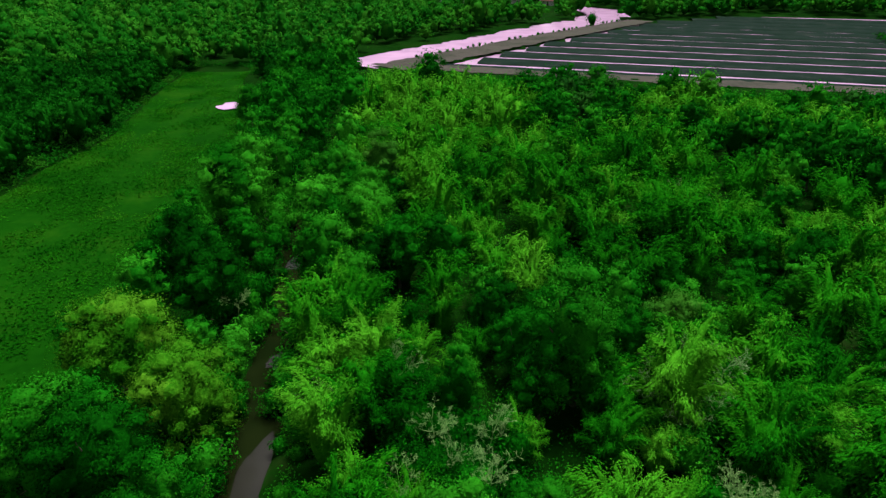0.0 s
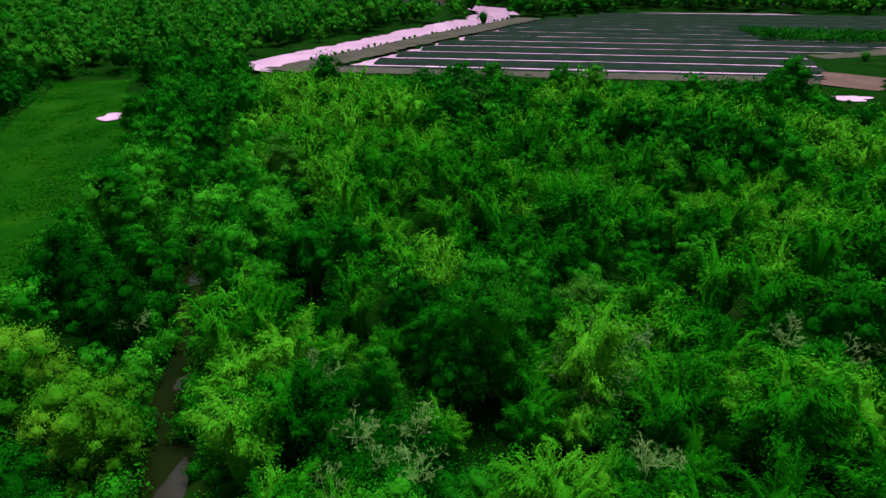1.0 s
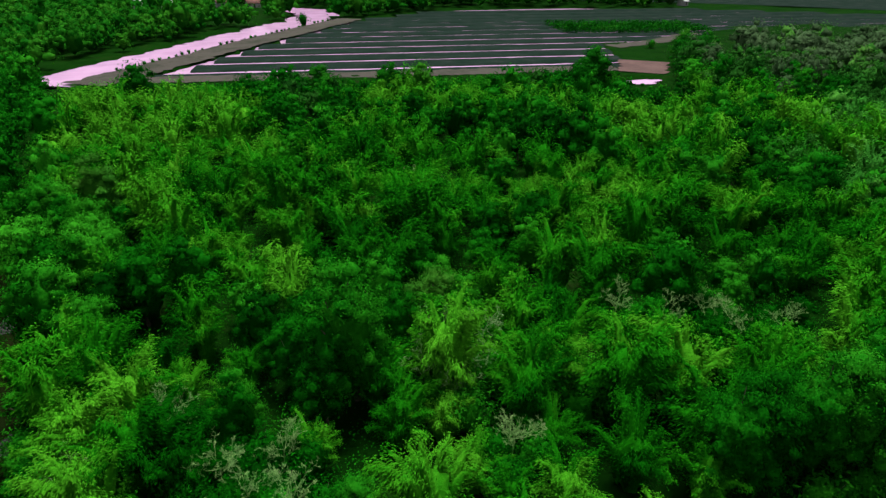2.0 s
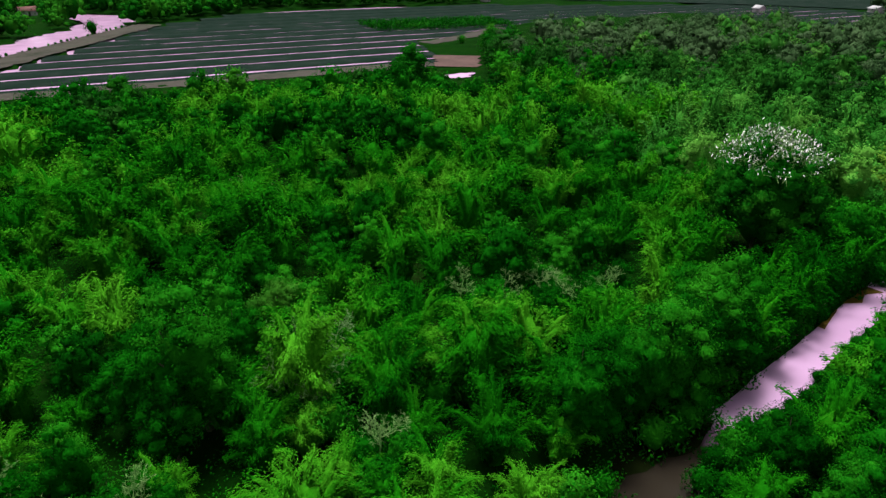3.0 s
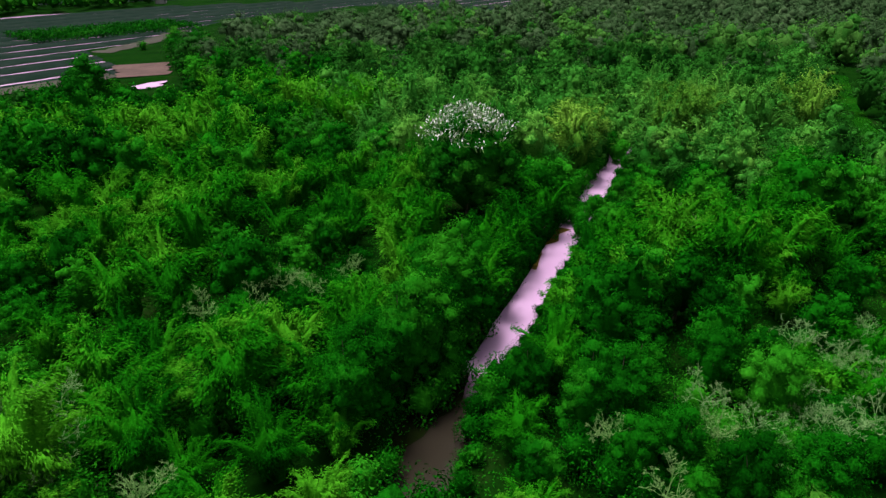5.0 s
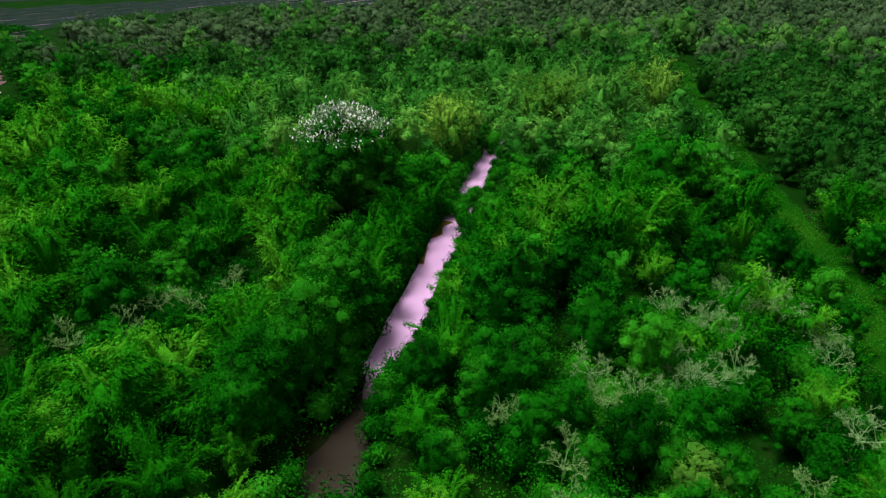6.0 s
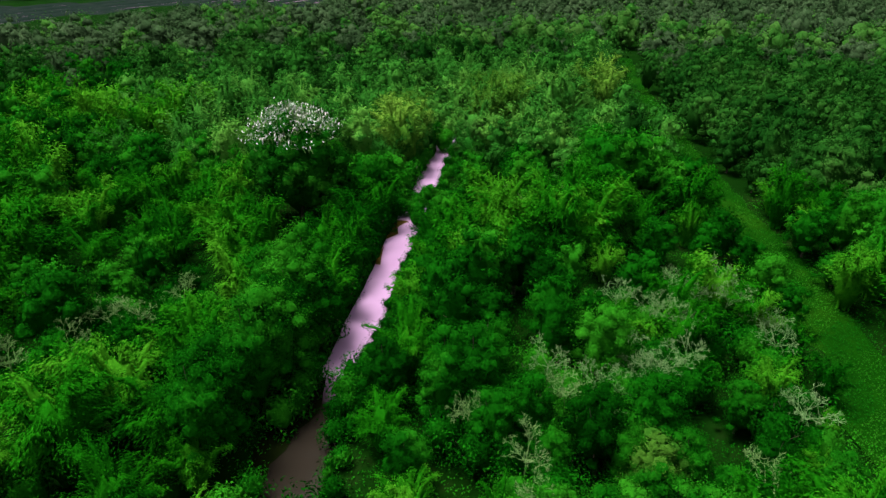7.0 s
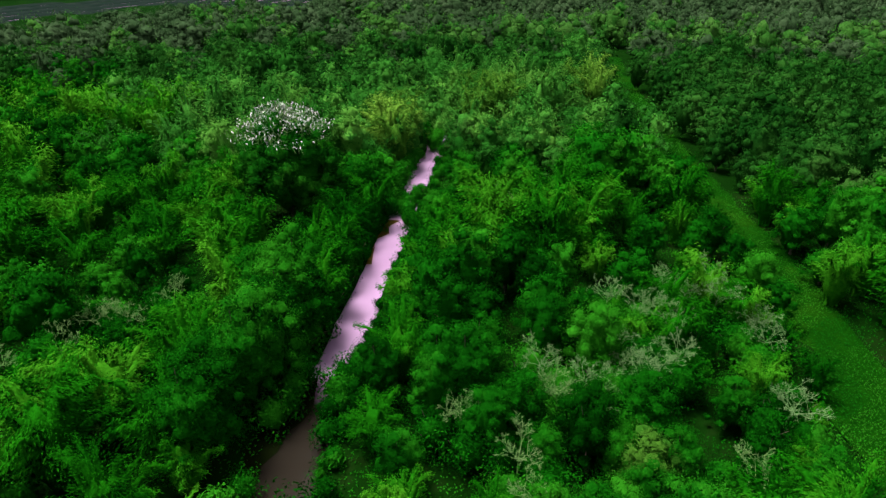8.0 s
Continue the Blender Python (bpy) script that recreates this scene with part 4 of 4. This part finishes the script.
for sel, name, label, mat, shapes in (
        (reedy & ~eastern, "bamboo_thicket", "dense feathery bamboo thicket behind the nearer clumps", LEAF_BAMBOO, mid_bamboo),
        (reedy & eastern, "pale_bamboo_thicket", "bamboo thicket round the canal's far end, softened by painted haze", LEAF_PLUME, mid_bamboo),
        (leafy & ~reedy & ~eastern, "leafy_wood", "dense green broadleaf wood up to the field", LEAF_BROAD, mid_broad),
        (leafy & ~reedy & eastern, "soft_green_wood", "broadleaf wood beside the canal, softened by painted haze", LEAF_PLUME, mid_broad),
        (west, "dark_wood", "dark green wood beyond the weed-covered river arm", LEAF_DARK, mid_broad),
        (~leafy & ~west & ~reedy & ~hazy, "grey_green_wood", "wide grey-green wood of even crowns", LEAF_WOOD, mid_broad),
        (~leafy & ~west & ~reedy & hazy, "pale_wood", "trees scattered through the wide wood, greyed by painted haze", LEAF_HAZE, mid_broad)):
    own = sel & (np.hypot(tx, ty) < OWN)
    reed = shapes is mid_bamboo
    near = variants("bamboo_clump" if reed else "broadleaf_tree", OWN_LABELS[mat.name], "bamboo" if reed else "tree", "bamboo clumps of the wood" if reed else "broadleaf trees of the wood",
                    (lambda r: bamboo_shape(r, 900, 0.31, 8.2, 10, 2.3, 5, 4, 1.7)) if reed else (lambda r: broadleaf_shape(r, 700, 0.33, 2.4, 8.0, 15, True, 0.66, (3, 5))),
                    5, mat, "culm" if reed else "trunk", CULM if reed else BARK, "foliage" if reed else "crown", 400)
    for x, y, k in zip(tx[own], ty[own], sizes[own]):
        near.place(int(rng.integers(0, 5)), float(x), float(y), 0.4, float(rng.uniform(0, 6.28)), float(k), float(rng.uniform(0.85, 1.15)))
    near.drop_unused()
    sel = sel & ~own
    if sel.any():
        wood_of(name, label, mat, tx[sel], ty[sel], sizes[sel], shapes, rng)

tx, ty = scatter(rng, -330, 450, -270, 450, 8.0, 0.38)
d = np.hypot(tx, ty)
keep = clear_of_trees(tx, ty) & in_wedge(tx, ty, 4) & (d >= MID) & (d < FAR)
tx, ty = tx[keep], ty[keep]
sizes = rng.uniform(0.72, 1.38, len(tx)) * (1 + 0.34 * swell(tx, ty, 0.05, 2.2))
west = ty > tx * 1.1
thin = ~west | (rng.random(len(tx)) < 0.96)
tx, ty, west, sizes = tx[thin], ty[thin], west[thin], sizes[thin] * np.where(west[thin], 1.16, 1.0)
# more trees take the painted haze colour farther off
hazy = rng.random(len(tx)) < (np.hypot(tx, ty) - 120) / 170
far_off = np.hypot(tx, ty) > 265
for sel, name, label, mat in ((~west & hazy & ~far_off, "greyish_wood", "trees of the wide wood farther off, greyed by painted haze", LEAF_HAZE),
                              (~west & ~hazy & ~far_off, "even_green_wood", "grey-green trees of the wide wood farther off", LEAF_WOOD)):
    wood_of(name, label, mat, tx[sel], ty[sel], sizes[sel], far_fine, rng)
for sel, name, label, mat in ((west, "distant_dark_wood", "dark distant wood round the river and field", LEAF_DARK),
                              (~west & hazy & far_off, "distant_pale_wood", "distant wood reaching to the horizon, greyed by painted haze", LEAF_HAZE),
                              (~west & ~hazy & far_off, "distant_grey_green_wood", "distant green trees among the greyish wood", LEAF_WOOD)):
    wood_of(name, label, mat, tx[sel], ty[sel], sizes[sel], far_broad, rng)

# ---- undergrowth, weed tufts and grass ----
def low_leaves(name, label, category, mat, xs, ys, zs, size, rng, upright=0.5, flat=False):
    n = len(xs)
    s = Soup()
    along = rng.normal(0, 1, (n, 3)) * (1, 1, 0.4) + (0, 0, upright)
    facing = rng.normal(0, 0.4, (n, 3)) + (0, 0, 1.0)
    s.add(*leaves(rng, np.stack((xs, ys, zs), 1), along, facing, size, size * 0.5, facing * (0.2, 0.2, 1) if flat else facing))
    tagged(new(name, s.mesh(name, mat)), label, category, kind="stuff")


n = 115000
r, a = np.sqrt(rng.uniform(17 ** 2, 86 ** 2, n)), np.radians(rng.uniform(-36, 133, n))
ux, uy = r * np.cos(a), r * np.sin(a)
free = np.full(n, 99.0)
for px, py in near_trees:
    free = np.minimum(free, np.hypot(ux - px, uy - py))
keep = (polyline_distance(ux, uy, CANAL_EAST) > 2.2) & (polyline_distance(ux, uy, CANAL_NORTH) > 2.3) & (polyline_distance(ux, uy, WEED_RIVER) > weed_half(uy) - 0.6) & (polyline_distance(ux, uy, GRASS_STRIP) > 2.6) & (free > 2.0)
ux, uy = ux[keep], uy[keep]
lump_z = swell(np.round(ux / 0.8) * 0.8, np.round(uy / 0.8) * 0.8, 0.5, 1.7)
low_leaves("undergrowth", "low dense green undergrowth beneath the trees", "undergrowth", LEAF_BROAD, ux, uy, 0.5 + rng.uniform(0.1, 1, len(ux)) * np.clip(1.3 + 2.6 * lump_z, 0.3, 2.6), 0.20, rng)

n = 130000
ux, uy = rng.uniform(-76, -28, n), rng.uniform(20, 172, n)
keep = (polyline_distance(ux, uy, WEED_RIVER) < weed_half(uy)) & (np.hypot((ux + 49) / 4.6, (uy - 133) / 5.2) > 1) & in_wedge(ux, uy, 8)
crest = swell(ux, uy * 0.5, 0.22, 4.4)
keep &= rng.random(n) < 0.45 + 1.3 * crest
ux, uy = ux[keep], uy[keep]
low_leaves("weed_tufts", "tufted floating weed with yellowish crests", "weed", LEAF_GRASS, ux, uy, 0.22 + rng.uniform(0, 0.12, len(ux)), 0.36, rng, 0.1, True)

n = 60000
ux, uy = rng.uniform(-86, -52, n), rng.uniform(60, 182, n)
d = polyline_distance(ux, uy, WEED_RIVER) - weed_half(uy)
side = ux < np.interp(uy, [p[1] for p in WEED_RIVER], [p[0] for p in WEED_RIVER])
keep = (d > -1.2) & (d < 6) & (side | (uy > 168)) & in_wedge(ux, uy, 4)
ux, uy, d = ux[keep], uy[keep], d[keep]
rise = np.clip(0.8 + 0.7 * d, 0.4, 3.6) * (1 + swell(ux, uy, 0.35, 6.1))
low_leaves("bank_growth", "dense dark bushes along the edge of the weed-covered arm", "bushes", LEAF_DARK, ux, uy, 0.3 + rng.uniform(0, 1, len(ux)) * rise, 0.6, rng)

n = 60000
ux, uy = 25 + 165 * rng.random(n) ** 1.6, rng.uniform(-34, -20, n)
keep = polyline_distance(ux, uy, GRASS_STRIP) < 3.6
ux, uy = ux[keep], uy[keep]
low_leaves("lane_grass", "short green grass of the lane", "grass", LEAF_DARK, ux, uy, 0.66 + rng.uniform(0, 0.3, len(ux)) * (1 + swell(ux, uy, 0.5, 2.7)), 0.15, rng, 0.5, True)

# ---- a block of crops in the field ----
n = 9000
ca, cb = rng.random(n), np.round(rng.random(n) * 7) / 7
ux = 149 + 56 * ca + 7.5 * cb + rng.normal(0, 0.35, n)
uy = 219 - 23.5 * ca + 28.5 * cb + rng.normal(0, 0.35, n)
low_leaves("crop_rows", "rows of dark green crops in the field", "crops", LEAF_DARK, ux, uy, 0.3 + rng.uniform(0, 2.2, n), 0.9, rng, 0.9)


# ---- green verge and a lone bush beside the field ----
strip("grass_verge", [(142, 180), (165, 184), (196, 198)], 3.6, 0.64, MUD, "muddy green verge beside the field", "verge", 11, 0.6)
shrub.place(2, 152, 172, 0.4, 0.3, 1.2, 1.0, "lone dark bush beside the field")

# ---- small far houses ----
def hut(x, y, wide, tall, turn, roof_mat, label):
    root = tagged(new("hut"), label, "hut", "small far houses")
    root.matrix_basis = Matrix.Translation((x, y, 0.5)) @ Matrix.Rotation(turn, 4, "Z")
    deep, eave = wide * 0.8, tall * 0.62
    a, b = wide / 2, deep / 2
    walls = [(-a, -b, -0.3), (a, -b, -0.3), (a, b, -0.3), (-a, b, -0.3), (-a, -b, eave), (a, -b, eave), (a, b, eave), (-a, b, eave), (-a, 0, tall - 0.1), (a, 0, tall - 0.1)]
    part("wall", mesh_of("hut_wall", walls, [np.array(((0, 1, 5, 4), (2, 3, 7, 6))), np.array(((1, 2, 6, 9, 5), (3, 0, 4, 8, 7)))], PLASTER), root)
    o = 0.5
    drop = o * (tall - eave) / b
    roof = []
    for h in (0.0, 0.14):
        roof += [(-a - o, -b - o, eave - drop + h), (a + o, -b - o, eave - drop + h), (a + o, 0, tall + h), (-a - o, 0, tall + h), (-a - o, b + o, eave - drop + h), (a + o, b + o, eave - drop + h)]
    part("roof", mesh_of("hut_roof", roof, [np.array(((6, 7, 8, 9), (9, 8, 11, 10), (0, 3, 2, 1), (3, 4, 5, 2), (0, 1, 7, 6), (4, 10, 11, 5), (0, 6, 9, 3), (3, 9, 10, 4), (1, 2, 8, 7), (2, 5, 11, 8)))], roof_mat), root)
    door = [(px, -b - 0.06 + py, pz) for pz in (0.0, 2.0) for px, py in ((-0.5, 0), (0.5, 0), (0.5, 0.08), (-0.5, 0.08))]
    part("door", mesh_of("hut_door", door, [np.array(((0, 1, 5, 4), (1, 2, 6, 5), (2, 3, 7, 6), (3, 0, 4, 7), (4, 5, 6, 7), (3, 2, 1, 0)))], DOOR), root)
    return root


for k, (x, y, w, h, t) in enumerate(HUTS):
    rusty = k in (3, 4)
    hut(x, y, w, h, t, ROOF if rusty else SHEET, "small far house with a rusty reddish roof" if rusty else "small pale far house with a grey sheet roof")
